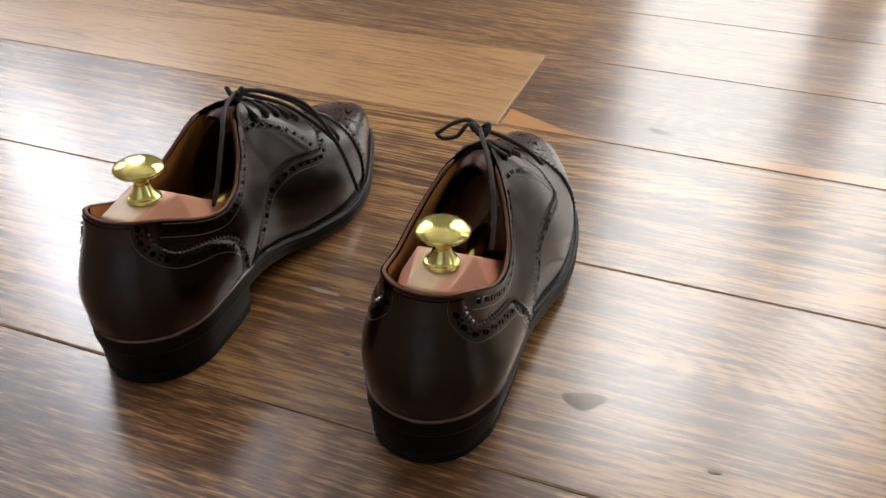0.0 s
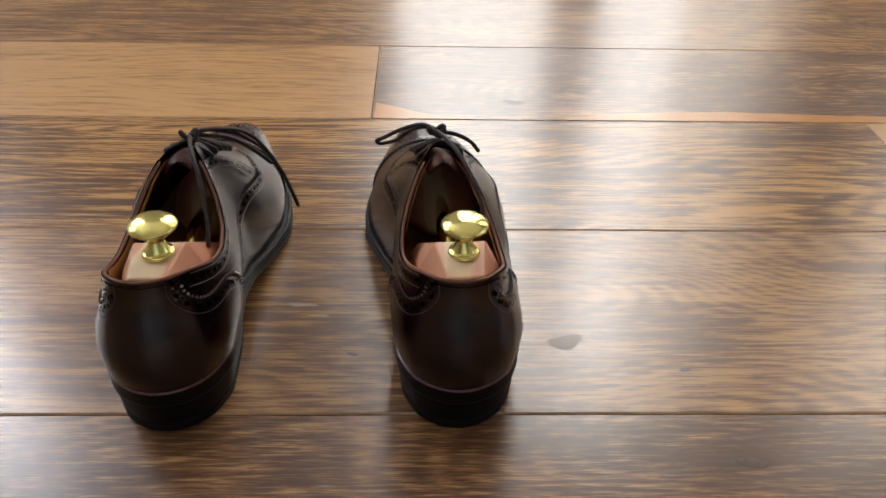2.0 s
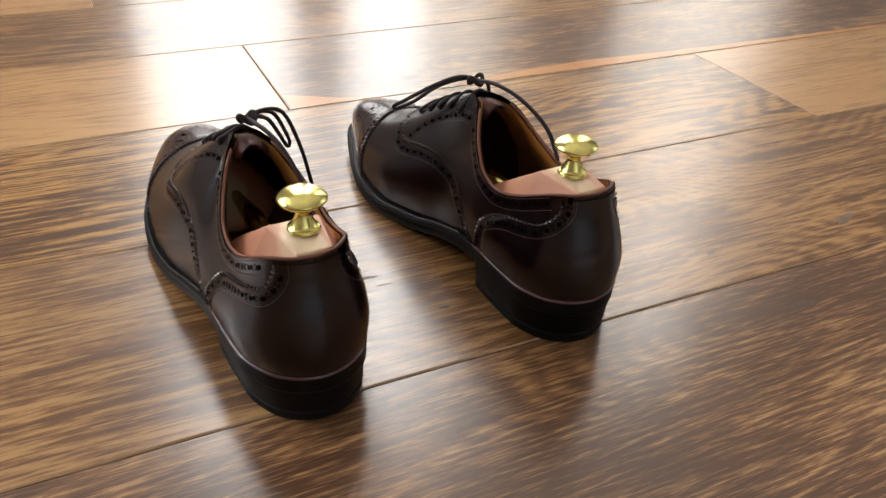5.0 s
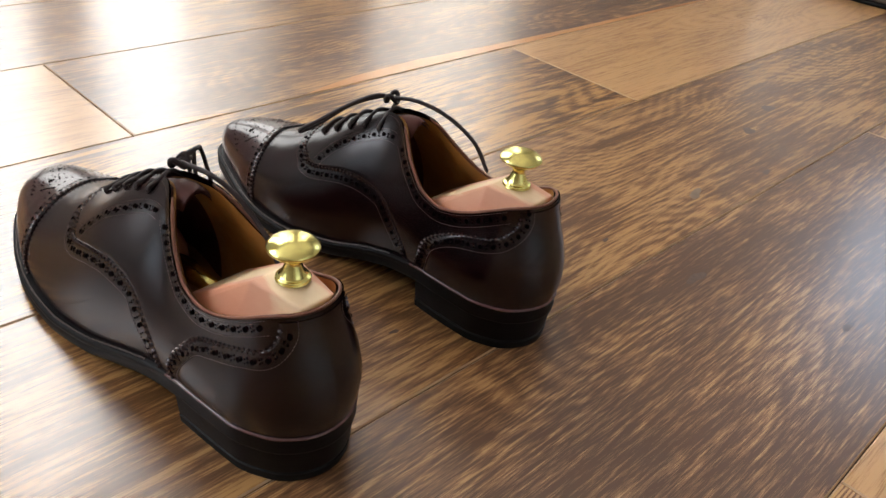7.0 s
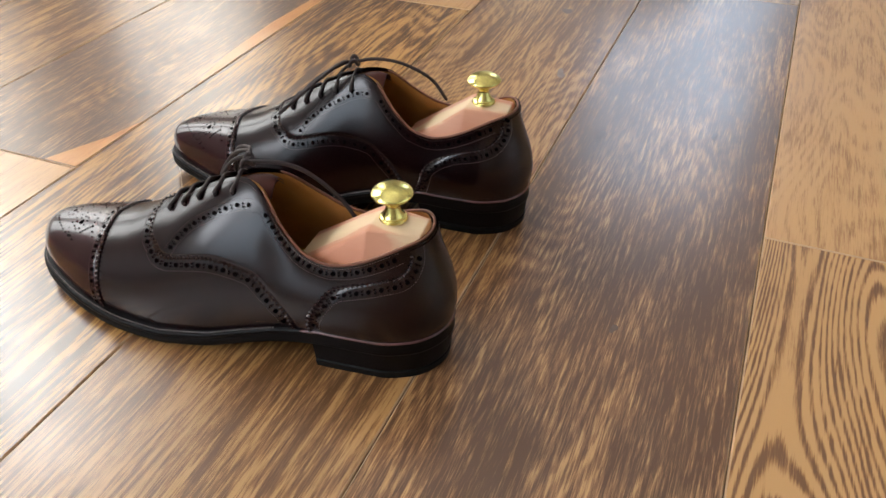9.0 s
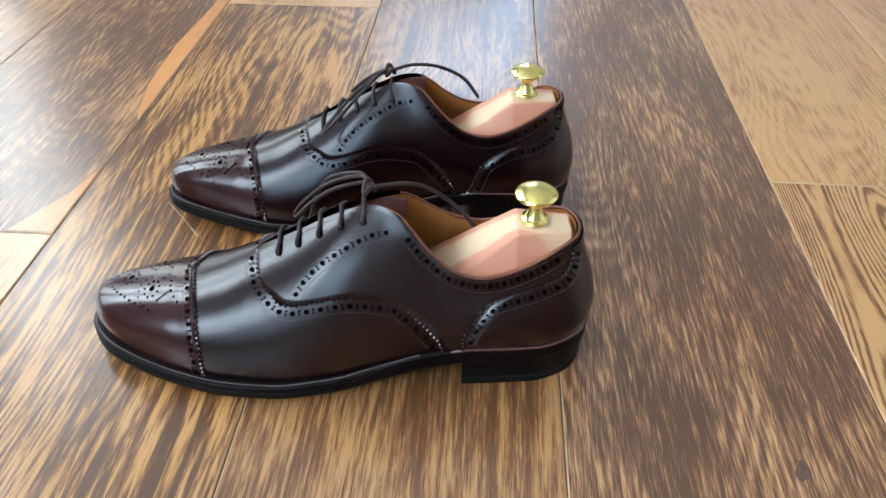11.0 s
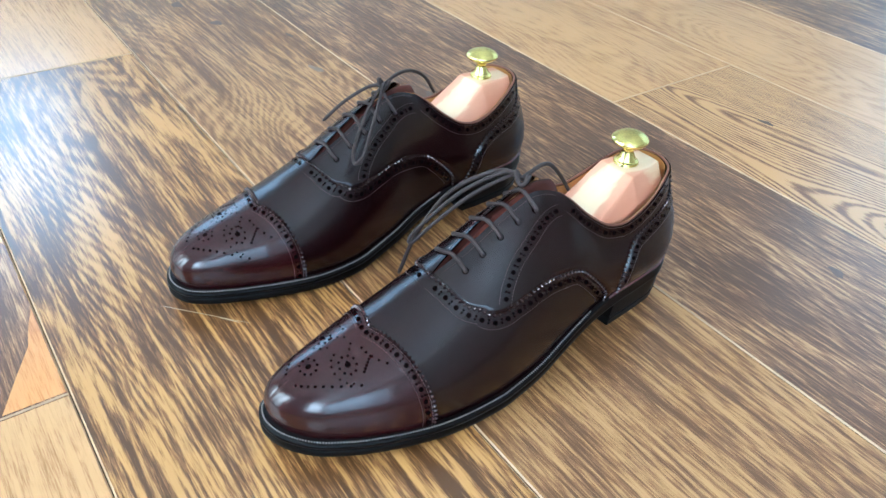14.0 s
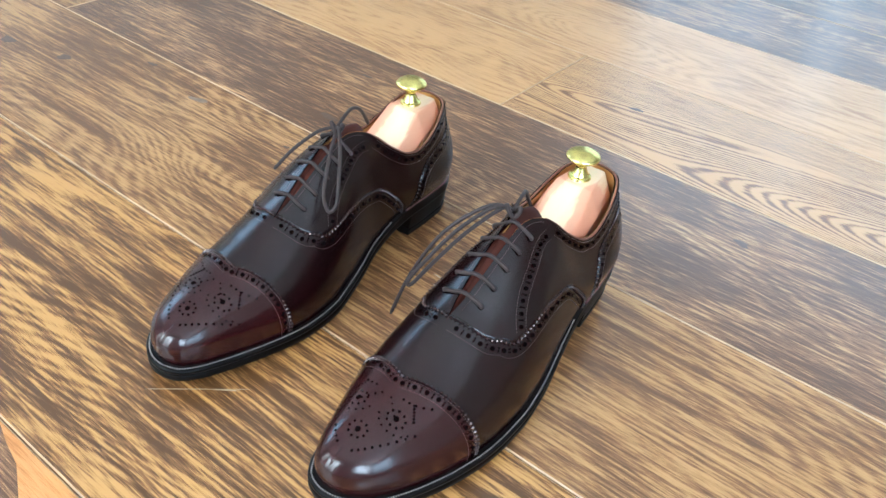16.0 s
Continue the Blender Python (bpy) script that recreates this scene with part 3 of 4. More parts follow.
def medallion():
    """Centres and radii of the toe cap's punched pattern, in length and breadth on the cap."""
    out = [((0.0, .268), .0013), ((0.0105, .252), .0013), ((-0.0105, .252), .0013)]
    for cx, cy in ((0.0, .268), (.0105, .252), (-.0105, .252)):
        for k in range(9):
            a = 2 * math.pi * k / 9 + 0.3
            out.append(((cx + .0044 * math.cos(a), cy + .0044 * math.sin(a)), .00055))
    for side in (1, -1):
        for k in range(9):
            f = k / 8
            out.append(((side * (.0040 + .0165 * f), .2785 - .0150 * f - .012 * f * f), .0006))
        for k in range(6):
            f = k / 5
            out.append(((side * (.0170 - .004 * f), .2470 - .007 * f), .0006))
        for k in range(4):
            out.append(((side * (.0025 + .0022 * k), .2440 + .0025 * k), .0005))
        for k in range(7):
            a = math.pi * (.1 + .8 * k / 6)
            out.append(((side * (.0105 + .0082 * math.cos(a)), .252 + .0080 * math.sin(a)), .00045))
        for k in range(5):
            out.append(((side * (.0075 + .0030 * k), .2410 - .0004 * k * k), .00055))
    return out


def shoe(side, place, label):
    """One brogued oxford. side: +1 for the right foot, -1 for the left; the outer side lies at side * x."""
    root = thing("brogue_shoe", place, label, "shoe", "pair of brogue shoes")
    M = np.array([side, 1, 1.0])

    def add(name, verts, faces, mat, parent=root, text="", smoothed=True, kind=""):
        v = np.array(verts, float) * M
        f = [q[::-1] for q in faces] if side < 0 else faces
        ob = link(name, v, f, mat, parent, text, smoothed)
        if kind:
            tagged(ob, kind=kind)
        return ob

    # vamp: the whole lasted upper, both sides joined at the ridge
    pieces = []
    for k in (1, -1):
        g = GRID[k]
        pieces.append((list(g.reshape(-1, 3)), grid_faces(NP, NS, flip=k < 0)))
    weld(add("vamp", *join(pieces), LEATHER, text="polished dark burgundy leather vamp"))

    def panel(name, k, a, b, rows, lift, mat, text=""):
        v, nu, nv = ruled(k, a, b, rows, lift, True)
        add(name, v, grid_faces(nu, nv, flip=k > 0), mat, text=text)

    # quarters, counter, toe cap
    caps = []
    for k in (1, -1):
        w = wing_line(k)
        n = len(w)
        q = []
        u0 = w[0, 0]
        for t in np.linspace(0, 1, n):
            q.append((u0 * (1 - t / .8), 1.0) if t < .8 else (0.0, max(0.0, 1 - (t - .8) / .2)))
        panel("quarter", k, w, np.array(q), 26, 0.0010, LEATHER)
        c = counter_line(k)
        c[:, 1] = np.minimum(c[:, 1], .965)
        back = np.stack([np.zeros(len(c)), np.linspace(0, .965, len(c))], 1)
        panel("heel_counter", k, c, back, 12, 0.0015, LEATHER)
        s = np.linspace(0, 1, 30)
        line = np.array([(u_at(k, .2195 + .0105 * x ** 2, x), x) for x in s])
        line[:, 0] = smooth(line[:, 0], 6)
        caps.append((k, line, np.stack([np.ones(30), s], 1)))
    bits = []
    for k, line, tip in caps:
        v, nu, nv = ruled(k, line, tip, 30, 0.0010, True)
        bits.append((list(v), grid_faces(nu, nv, flip=k > 0)))
    cap = weld(add("toe_cap", *join(bits), CAP_LEATHER, text="mirror-polished burgundy toe cap"))

    # perforations, stitching and pinked edges
    holes, threads, edges = [], [], []
    for k in (1, -1):
        w = wing_line(k, 160)
        wc, _ = on(k, w[:, 0], w[:, 1])
        turn = 1 if k > 0 else -1
        # the inner side runs the other way round
        probe = shifted(wc, 0.004 * turn)
        if probe[70, 2] > wc[70, 2]:
            turn = -turn
        edges += pinked(wc)
        edges += stitch(shifted(wc, -turn * 0.0016), 0.0012)
        vamp_row = shifted(wc, turn * 0.0042)
        holes += perforate(vamp_row[4:-8], 0.00142, 0.00066, 0.0080, lift=0.0006)
        threads += stitch(shifted(wc, turn * 0.0078)[3:-8], 0.0001)
        # band along the facing and the collar
        f = np.array([find(k, y, z) for y, z in ((.165, .0600), (.160, .0680), (.150, .0780), (.136, .0870), (.122, .0925), (.113, .0930))])
        fc, _ = on(k, *spline(f, 60).T)
        rim = np.array([(u, 1.0) for u in np.linspace(u_at(k, .103, 1), u_at(k, .024, 1), 60)])
        rc, _ = on(k, rim[:, 0], rim[:, 1])
        down = shifted(rc, 0.004)
        low = 1 if down[30, 2] < rc[30, 2] else -1
        for c in (fc, shifted(rc, low * 0.0045)):
            holes += perforate(c, 0.00132, 0.00062, 0.0076, 0.0016)
        for c in (shifted(fc, 0.0034), shifted(fc, -0.0034), shifted(rc, low * 0.0012), shifted(rc, low * 0.0080)):
            threads += stitch(c, 0.0011)
        # counter
        c = counter_line(k, 110)
        cc, _ = on(k, c[:, 0], c[:, 1])
        edges += pinked(cc[:-9], 0.0014, 0.0030)
        inside = shifted(cc, 0.003)
        into = 1 if inside[30, 1] < cc[30, 1] else -1
        holes += perforate(shifted(cc, into * 0.0042)[6:-4], 0.00126, 0.00060, 0.0074, 0.0023)
        threads += stitch(shifted(cc, into * 0.0075)[6:-4], 0.0016)
        # cap edge
        line = [x for x in caps if x[0] == k][0][1]
        fine = spline(line, 90)
        lc, _ = on(k, fine[:, 0], np.clip(fine[:, 1], 0, 1))
        edges += pinked(lc)
        fwd = shifted(lc, 0.003)
        to = 1 if fwd[45, 1] > lc[45, 1] else -1
        holes += perforate(shifted(lc, to * 0.0042), 0.00138, 0.00064, 0.0072, 0.0016)
        threads += stitch(shifted(lc, to * 0.0016), 0.0011)
        threads += stitch(shifted(lc, to * 0.0072), 0.0011)
        # throat edge stitching
        throat = np.array([(u, .955) for u in np.linspace(u_at(k, .184, 1), u_at(k, .112, 1), 60)])
        threads += stitch(on(k, throat[:, 0], throat[:, 1])[0], 0.0011)
    # polish out the unevenness towards the toe tip
    bm = bmesh.new()
    bm.from_mesh(cap.data)
    inner = [v for v in bm.verts if not v.is_boundary and v.co.y > .236]
    for _ in range(14):
        bmesh.ops.smooth_vert(bm, verts=inner, factor=0.5, use_axis_x=True, use_axis_y=True, use_axis_z=True)
    for v in inner:
        v.co += v.normal * .0004
    bm.to_mesh(cap.data)
    bm.free()
    med = []
    for (x, y), r in medallion():
        x *= 1.2
        # drop straight on to the cap
        cand = np.concatenate([GRID[1].reshape(-1, 3), GRID[-1].reshape(-1, 3)])
        cn = np.concatenate([NORM[1].reshape(-1, 3), NORM[-1].reshape(-1, 3)])
        top = cn[:, 2] > 0.15
        i = np.argmin(np.where(top, (cand[:, 0] - x + .005) ** 2 + (cand[:, 1] - y) ** 2, 9))
        nn = cn[i]
        z = cand[i, 2] - (nn[0] * (x - .005 - cand[i, 0]) + nn[1] * (y - cand[i, 1])) / nn[2]
        med.append(disc(np.array([x - .005, y, z]) + nn * 0.0015, nn, r * 1.25, 8))
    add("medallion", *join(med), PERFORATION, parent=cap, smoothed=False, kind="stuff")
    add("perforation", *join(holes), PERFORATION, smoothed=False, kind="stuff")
    add("stitching", *join(threads), THREAD, smoothed=False, kind="stuff")
    add("pinked_edge", *join(edges), PINKED, smoothed=False, kind="stuff")

    # lining and rim
    pieces, rims, fronts = [], [], []
    for k in (1, -1):
        nu = int(NP * .66)
        g = GRID[k][:nu] - NORM[k][:nu] * 0.0024
        cut = int(NP * .47)
        pieces.append((list(g[:cut + 1].reshape(-1, 3)), grid_faces(cut + 1, NS, flip=k > 0)))
        fronts.append((list(g[cut:].reshape(-1, 3)), grid_faces(nu - cut, NS, flip=k > 0)))
        last = int(np.searchsorted(GRID[k][:, -1, 1], .110))
        rims.append(GRID[k][:last, -1] - NORM[k][:last, -1] * 0.0006)
    add("lining", *join(pieces), LINING, text="tan leather lining")
    add("vamp_lining", *join(fronts), RED_LINING, text="dark red-brown inner lining")
    rim = np.concatenate([rims[0][::-1], rims[1][1:]])
    add("collar_edge", *tube(spline(rim[::3], 150), 0.0009), RIM, text="reddish tan folded collar edge")
    floor_pts = np.concatenate([GRID[1][:int(NP * .75), 2], GRID[-1][int(NP * .75):0:-1, 2]])
    add("insole", list(floor_pts), [tuple(range(len(floor_pts)))], LINING, smoothed=False)

    # tongue, under the facings and a little above them
    ton = []
    ys = np.linspace(.106, .192, 24)
    for y in ys:
        z = np.interp(y, [.106, .112, .12, .13, .15, .175, .192], [.1035, .1045, .1030, .0992, .0895, .0750, .0660])
        hw = np.interp(y, [.106, .112, .13, .192], [.008, .010, .012, .006])
        for f in np.linspace(-1, 1, 9):
            ton.append((np.interp(y, *np.array(RIDGE).T) + hw * f, y, z - .0085 * f * f * .8))
    under = [(x, y, z - .002) for x, y, z in ton]
    add("tongue", ton + under, grid_faces(24, 9) + grid_faces(24, 9, base=216, flip=True), TONGUE, text="dark red-brown leather tongue")

    # welt and outsole
    rings = [(-.006, .0006), (.0, .0002), (.0028, -.0002), (.0036, -.0010), (.0036, -.0028), (.0026, -.0033), (.0036, -.0040), (.0036, -.0080), (.0024, -.0092), (-.006, -.0094)]
    verts = []
    for off, dz in rings:
        p, y = outline(0.0)
        w = np.interp(y, [0, .08, .13, .2, .296], [.0, .0, .5, 1, 1])
        p = outline(1.0)[0] - p
        base = outline(0.0)[0]
        scale = np.where(off > 0, w, 1.0)
        q = base + p * ((off - .003) * scale)[:, None]
        z = np.interp(y, *np.array(FEATHER).T) + dz
        verts.append(np.c_[q, smooth(np.maximum(z, 0.0004 if dz < -.005 else 0.0), 2)])
    nring, npt = len(rings), len(verts[0])
    arr = np.stack(verts, 1).reshape(-1, 3)
    faces = grid_faces(npt, nring, wrap=True, flip=False)
    faces.append(tuple(i * nring for i in range(npt)))
    faces.append(tuple(i * nring + nring - 1 for i in range(npt))[::-1])
    sole = add("outsole", arr, faces, SOLE_EDGE, text="dark polished leather outsole with welt")
    p, y = outline(-.0014)
    z = np.interp(y, *np.array(FEATHER).T) + .0004
    keep = y > .095
    ring = np.c_[p, z]
    start = int(np.argmax(keep))
    loop = ring[start:start + int(keep.sum())]
    c = even(loop, .0015)
    t = np.gradient(c, axis=0)
    t /= np.linalg.norm(t, axis=1)[:, None]
    up = np.array([0, 0, 1.0])
    add("welt_stitching", *join([stud(a, up, b, .0010, .0014, .0009) for a, b in zip(c, t)]), PALE_THREAD, parent=sole, smoothed=False, kind="stuff")

    # rand, heel block and top lift
    def heel(name, z0, z1, o0, o1, mat, text, front=.076):
        vs = []
        for z, o in ((z0, o0 - .0008), (z0 + .0006, o0), (z1 - .0006, o1), (z1, o1 - .0008)):
            p, y = outline(o)
            sel = p[:, 1] < front
            a = p[sel]
            n1 = int(np.sum(sel[:NP]))
            outer, inner = a[:n1], a[n1:]
            xs = np.linspace(outer[-1, 0], inner[0, 0], 9)[1:-1]
            bow = front - .004 * (1 - ((np.arange(7) - 3) / 4.0) ** 2)
            a = np.concatenate([outer, np.c_[xs, bow], inner])
            vs.append(np.c_[a, np.full(len(a), z)])
        m = min(map(len, vs))
        idx = [np.linspace(0, len(v) - 1, m).round().astype(int) for v in vs]
        arr = np.stack([v[i] for v, i in zip(vs, idx)], 1).reshape(-1, 3)
        f = grid_faces(m, 4, wrap=True, flip=True)
        f.append(tuple(i * 4 for i in range(m))[::-1])
        f.append(tuple(i * 4 + 3 for i in range(m)))
        return add(name, arr, f, mat, text=text, smoothed=False)
    heel("heel_block", .0062, .0212, -.0022, -.0008, SOLE_EDGE, "dark stacked leather heel")
    heel("top_lift", 0.0, .0060, -.0026, -.0020, RUBBER, "black rubber top lift")
    p, y = outline(-.0006)
    ringp = np.c_[p, np.interp(y, *np.array(FEATHER).T) - .0002]
    sel = np.where(y < .082)[0]
    order = [i for i in sel if i >= NP] + [i for i in sel if i < NP]
    add("heel_rand", *tube(ringp[order], .0011, 6), RAND, text="brown heel rand, lightened for its edge highlight")

    # eyelets and the lace bars between them
    eyes, bars = [], []
    rows = [(.128, 0), (.1400, 1), (.1520, 2), (.1640, 3), (.1755, 4)]
    for y, i in rows:
        ends = {}
        for k in (1, -1):
            g = GRID[k]
            col = np.interp(y, g[:, -1, 1], np.arange(NP))
            best = None
            for s in np.linspace(.6, 1, 81):
                pt, nn = on(k, col / (NP - 1), s, .0013)
                gap = abs(pt[0, 0] - np.interp(y, *np.array(RIDGE).T))
                if best is None or abs(gap - .0125) < best[0]:
                    best = (abs(gap - .0125), pt[0], nn[0])
            eyes.append(disc(best[1], best[2], .0019, 10))
            ends[k] = best
        a, b = ends[1], ends[-1]
        mid = (a[1] + b[1]) / 2
        top = np.interp(y, *np.array(TOPZ_OUT).T)
        path = [a[1] - a[2] * .002, a[1] + a[2] * .0012, (mid * .5 + a[1] * .5) * [1, 1, 0] + [0, 0, top + .0002], mid * [1, 1, 0] + [0, .0005, top + .0018], (mid * .5 + b[1] * .5) * [1, 1, 0] + [0, .001, top + .0002], b[1] + b[2] * .0012, b[1] - b[2] * .002]
        path[2][2] = (a[1][2] + a[2][2] * .0015) * .45 + (top + .0018) * .55
        path[4][2] = (b[1][2] + b[2][2] * .0015) * .45 + (top + .0018) * .55
        bars.append(tube(spline(path, 26), .00125, 8))
    for v, f in eyes:
        add("eyelet", v, f, PERFORATION, smoothed=False)
    for v, f in bars:
        add("lace_bar", v, f, LACE)
    return root


def lace(points, parent, radius=.00125, name="lace_end"):
    inv = parent.matrix_basis.inverted()
    local = [tuple(inv @ Vector(p)) for p in points]
    v, f = tube(spline(local, 12 * len(points)), radius, 8)
    return link(name, v, f, LACE, parent)


LEFT = pose(-0.0562, 0.735, 0, 0, 0, 2.9)
RIGHT = pose(0.0970, 0.737, 0, 0, 0, 3.7)
left_shoe = shoe(-1, LEFT, "polished burgundy leather brogue oxford with a hanging lace end")
right_shoe = shoe(1, RIGHT, "polished burgundy leather brogue oxford with a drooping lace loop")


def knot(parent, c):
    inv = parent.matrix_basis.inverted()
    c = np.array(inv @ Vector(c))
    pts = [c + [.0045 * math.cos(a), .0028 * math.sin(a), .0026 * math.sin(2 * a + .6)] for a in np.linspace(0, 4 * math.pi, 22)]
    v, f = tube(spline(pts, 80), .0014, 8)
    link("lace_knot", v, f, LACE, parent)


KL, KR = (-.057, .861, .1095), (.084, .866, .1110)
knot(left_shoe, KL)
knot(right_shoe, KR)
lace([KL, (-.048, .866, .1105), (-.036, .886, .098), (-.0265, .904, .0790), (-.0215, .9125, .0665), (-.0235, .912, .0640), (-.031, .901, .0790), (-.040, .884, .0960), (-.050, .863, .1085), KL], left_shoe, name="lace_loop")
lace([KL, (-.044, .868, .1100), (-.029, .890, .0950), (-.0165, .904, .0640), (-.008, .912, .030)], left_shoe)
lace([KL, (-.051, .841, .1090), (-.045, .827, .1010), (-.040, .812, .0850), (-.039, .803, .0720)], left_shoe)
lace([KR, (.076, .872, .1120), (.064, .884, .1030), (.052, .898, .0900), (.047, .905, .0840), (.050, .909, .0800), (.060, .903, .0860), (.070, .888, .1010), (.079, .873, .1100), KR], right_shoe, name="lace_loop")
lace([KR, (.095, .872, .1060), (.105, .886, .0940), (.112, .899, .0800)], right_shoe)
lace([KR, (.090, .851, .1130), (.099, .834, .1080), (.107, .817, .0960), (.110, .806, .0800)], right_shoe)


# ---- shoe trees ----
def shoe_tree(shift, place, label):
    """A split cedar tree. shift: how far the knob and the block sit off the shoe's middle line."""
    root = thing("shoe_tree", place @ pose(shift * .6, 0, 0), label, "shoe tree", "pair of shoe trees")
    stations = [(.0115, .078, .0125, .40), (.0165, .0905, .0165, .52), (.046, .0905, .0212, .62), (.094, .0570, .0230, .80)]
    verts = []
    for y, z, w, flat in stations:
        drop = .016 if y < .09 else .006
        verts += [(-w, y, .036), (-w, y, z - drop), (-w * flat, y, z), (w * flat, y, z), (w, y, z - drop), (w, y, .036)]
    faces = grid_faces(len(stations), 6, flip=True)
    faces.append(tuple(range(6))[::-1])
    faces.append(tuple(range(6 * 3, 6 * 4)))
    me = bpy.data.meshes.new("heel_piece")
    me.from_pydata(verts, [], faces)
    bm = bmesh.new()
    bm.from_mesh(me)
    bmesh.ops.bevel(bm, geom=bm.edges[:], offset=.0009, segments=2, affect="EDGES", profile=.5)
    part("heel_piece", bm, CEDAR, root, "two-tone pink and cream cedar block")
    bpy.data.meshes.remove(me)
    profile = [(0, 0), (.0074, 0), (.0078, .0007), (.0076, .0015), (.0064, .0024), (.0052, .0043), (.0042, .0066), (.0036, .0084), (.0038, .0098), (.0052, .0113), (.0076, .0128), (.0100, .0142), (.0114, .0154), (.0118, .0163), (.0114, .0172), (.0100, .0185), (.0074, .0199), (.0040, .0208), (0, .0211)]
    fine = spline([(p[0], p[1], 0) for p in profile], 90)[:, :2]
    fine[:, 0] = np.maximum(fine[:, 0], 0)
    v, f = lathe([tuple(p) for p in fine], (shift * .4, .036, .0912))
    link("knob", v, f, BRASS, root, "polished brass knob")
    v, f = tube([(0, .09, .052), (0, .12, .050), (0, .16, .045)], .006, 16)
    link("tube", v, f, BRASS, root)
    bm = bmesh.new()
    bmesh.ops.create_uvsphere(bm, u_segments=24, v_segments=14, radius=1, matrix=Matrix.LocRotScale((0, .185, .034), None, (.028, .045, .016)))
    part("toe_piece", bm, CEDAR, root, smooth=True)
    return root


shoe_tree(.0045, LEFT, "cedar shoe tree with a brass knob inside a shoe")
shoe_tree(.002, RIGHT, "cedar shoe tree with a brass knob inside a shoe")


# ---- pouf ----
def pouf():
    root = thing("pouf", pose(1.42, .98, 0), "pale grey cloth pouf standing on the wood floor", "pouf")
    v, f = lathe([(0, .004), (.20, .004), (.225, .02), (.235, .06), (.24, .15), (.235, .24), (.22, .29), (.19, .31), (0, .315)], (0, 0, 0), 64)
    link("cushion", v, f, POUF, root)
    v, f = lathe([(.205, 0), (.218, 0), (.222, .003), (.221, .006), (.21, .006)], (0, 0, 0), 64)
    link("base_piping", v, f, RUBBER, root, "dark base edge")
    return root


pouf()

# ---- floor ----
floor = tagged(part("floor", box(WEST - 0.1, SOUTH - 0.1, -0.05, EAST + 0.1, NORTH + 0.1, -0.004), GAP, None), "glossy dark and orange brown wide wood plank floor", "floor", "", "structure")
ROW = 0.179


def plank(x0, x1, y0, y1, mat, g=.00030, c=.0009):
    d = .012
    ring = []
    for inset, z in ((0, -d), (0, -c), (c, 0)):
        ring += [(x0 + g + inset, y0 + g + inset, z), (x1 - g - inset, y0 + g + inset, z), (x1 - g - inset, y1 - g - inset, z), (x0 + g + inset, y1 - g - inset, z)]
    faces = [(8, 9, 10, 11)]
    for a in (0, 4):
        for k in range(4):
            faces.append((a + k, a + (k + 1) % 4, a + 4 + (k + 1) % 4, a + 4 + k))
    ob = link("plank", ring, faces, mat, floor, smooth=False)
    # bevels carry the painted joint glint
    ob.data.materials.append(EDGE_GLINT)
    for p in ob.data.polygons[5:]:
        p.material_index = 1


rng = random.Random(4)
NAMED = {  # row: (joints, woods from west to east)
    0: ((-1.05, .64, 1.75), (W_MID, W_DARK, W_MID, W_DARK)),
    1: ((-.62, 1.25), (W_ORANGE, W_MID, W_ZEBRA)),
    2: ((-.80, .485, 1.55), (W_MID, W_ZEBRA, W_ORANGE, W_DARK)),
    3: ((-1.25, .030, 1.30), (W_DARK, W_ORANGE, W_DARK, W_MID)),
    4: ((-.75, .90), (W_ORANGE, W_MID, W_ORANGE)),
    5: ((-.10, 1.20), (W_ORANGE, W_MID, W_DARK)),
    -1: ((-1.1, .140, 1.45), (W_MID, W_GRAIN, W_ORANGE, W_DARK)),
    -2: ((-.70, .85), (W_DARK, W_ORANGE, W_MID)),
    -3: ((-1.2, .35, 1.6), (W_MID, W_DARK, W_MID, W_ORANGE)),
}
y0 = .571
for row in range(-16, 11):
    a, b = y0 + row * ROW, y0 + (row + 1) * ROW
    if b < SOUTH or a > NORTH:
        continue
    if row in NAMED:
        joints, woods = NAMED[row]
    else:
        first = rng.uniform(-1.9, -.7)
        joints = tuple(first + 1.3 * i + rng.uniform(-.15, .15) for i in range(3))
        woods = tuple(rng.choice((W_DARK, W_MID, W_ORANGE, W_MID, W_ZEBRA)) for _ in range(4))
    xs = (WEST, *joints, EAST)
    for i in range(len(xs) - 1):
        low = max(a, SOUTH)
        plank(xs[i], xs[i + 1], low, min(b, NORTH), woods[i])


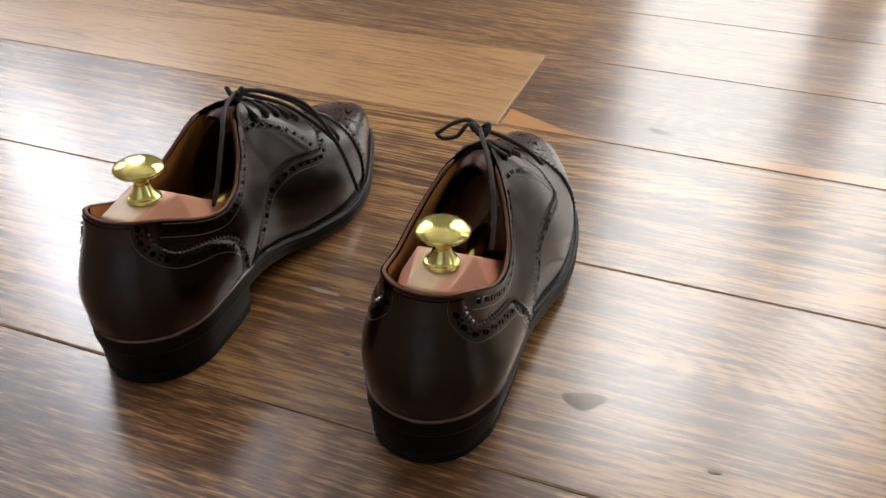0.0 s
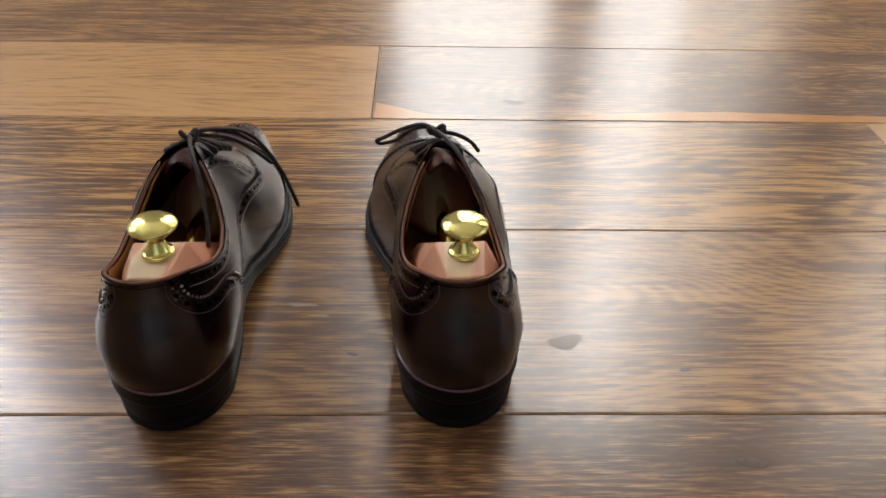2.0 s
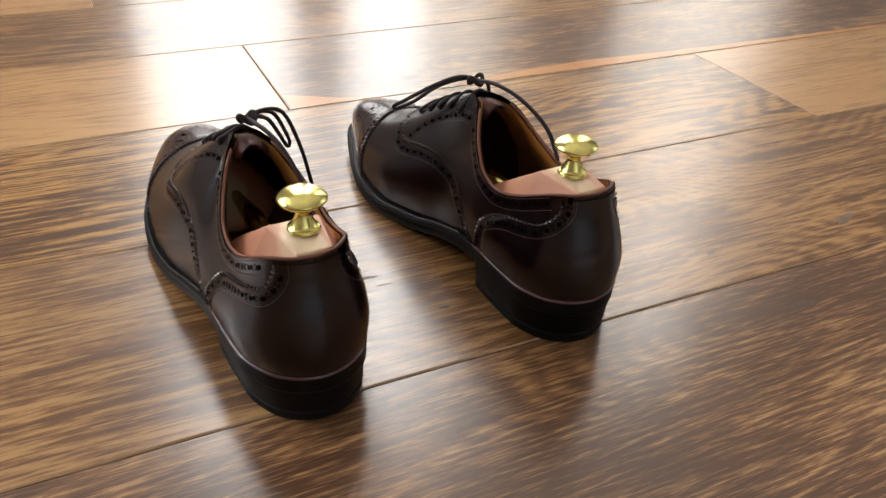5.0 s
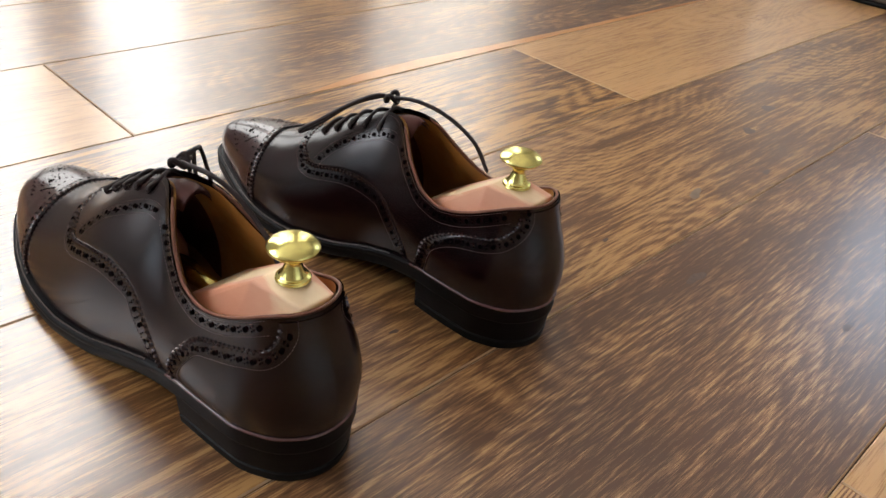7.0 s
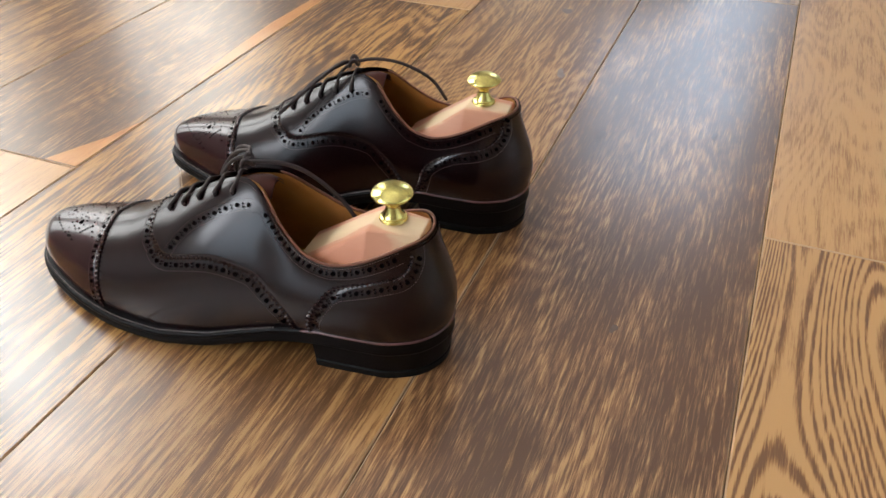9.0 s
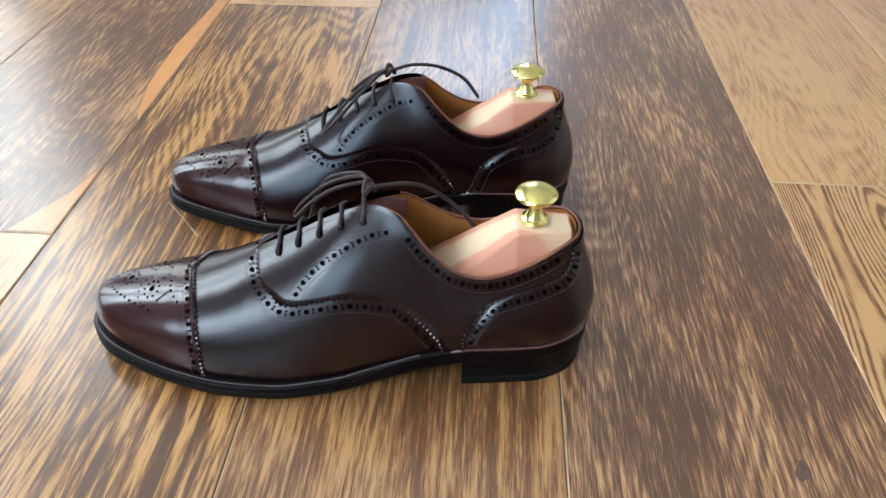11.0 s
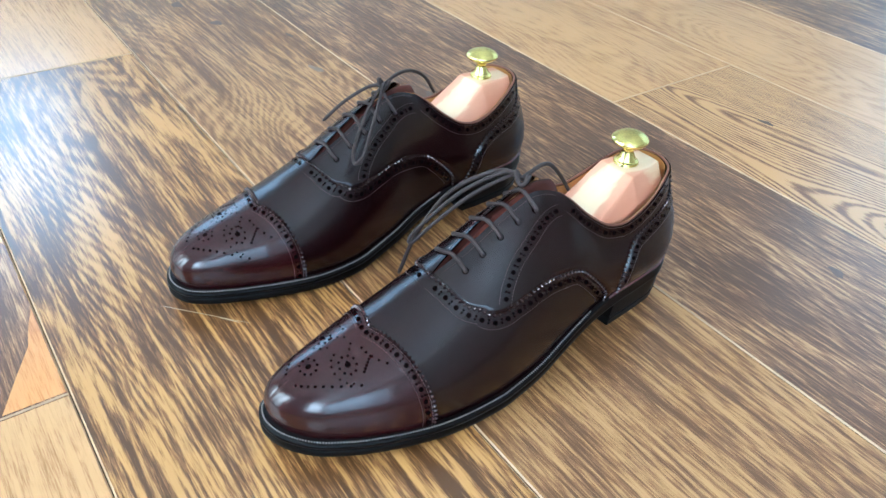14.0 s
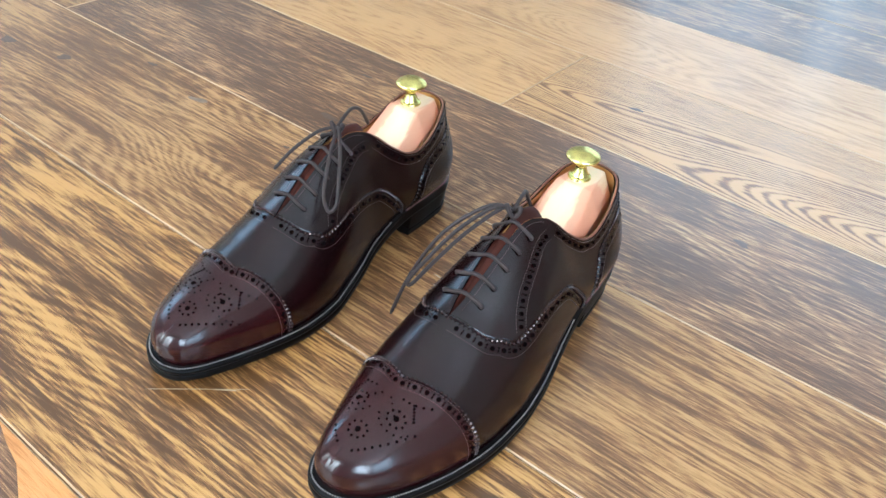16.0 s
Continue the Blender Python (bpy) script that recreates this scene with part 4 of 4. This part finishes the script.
def sapwood(outline_points):
    """A tapering streak of orange sapwood along a plank's edge, a hair above it."""
    top = [(x, y, .00012) for x, y in outline_points]
    n = len(top)
    foot = [(x, y, -.0004) for x, y in outline_points]
    sides = [(k, n + k, n + (k + 1) % n, (k + 1) % n) for k in range(n)]
    link("sapwood", top + foot, [tuple(range(n))] + sides, W_SAP, floor, "orange sapwood streak", smooth=False)


sapwood([(.0325, 1.1095), (.118, 1.1095), (.100, 1.1150), (.082, 1.1190), (.060, 1.1300), (.0325, 1.1430)])
sapwood([(.198, 1.1095), (1.05, 1.1095), (.90, 1.1150), (.62, 1.1185), (.46, 1.1235), (.36, 1.1290), (.27, 1.1250), (.222, 1.1160)])


def blot(name, x, y, long, wide, mat, label, seed, turn=0.0):
    """An uneven spot in the wood, a hair above it."""
    g, v = random.Random(seed), []
    for ring, z in ((1.0, .00008), (.55, .00016)):
        for k in range(20):
            a = 2 * math.pi * k / 20
            q = ring * (1 + .22 * math.sin(2 * a + seed) + .15 * math.sin(3 * a + 2 * seed) + g.uniform(-.08, .08))
            px, py = long * q * math.cos(a), wide * q * math.sin(a)
            c, d = math.cos(radians(turn)), math.sin(radians(turn))
            v.append((x + px * c - py * d, y + px * d + py * c, z))
    f = [(k, (k + 1) % 20, 20 + (k + 1) % 20, 20 + k) for k in range(20)] + [tuple(range(20, 40))]
    link(name, v, f, mat, floor, label)


for i, (x, y, l, w) in enumerate(((.229, .784, .0028, .0020), (.243, .716, .0095, .0040), (.004, .650, .0040, .0022), (-.142, .626, .0075, .0034), (.523, .822, .009, .005),
                                  (.033, .474, .008, .003), (.450, .767, .006, .003), (.278, .623, .006, .003), (.036, .797, .0030, .0016), (.162, 1.146, .010, .004), (.60, .84, .012, .005))):
    blot("knot", x, y, l, w, KNOT, "dark wood knot", i + 1)
for i, (x, y, l, w, turn) in enumerate(((.163, .808, .011, .006, 0), (.355, .783, .010, .004, 10))):
    blot("stain", x, y, l, w, STAIN, "dark stain in the wood", i + 31, turn)
for i, (x, y, l, w, turn) in enumerate(((0.0, .8425, .0085, .0018, -6), (.012, .832, .005, .0008, 0), (.0558, 1.021, .0290, .00035, 42.0), (.040, 1.008, .008, .0004, 40))):
    blot("dent", x, y, l, w, DENT, "pale dent in the varnish", i + 51, turn)
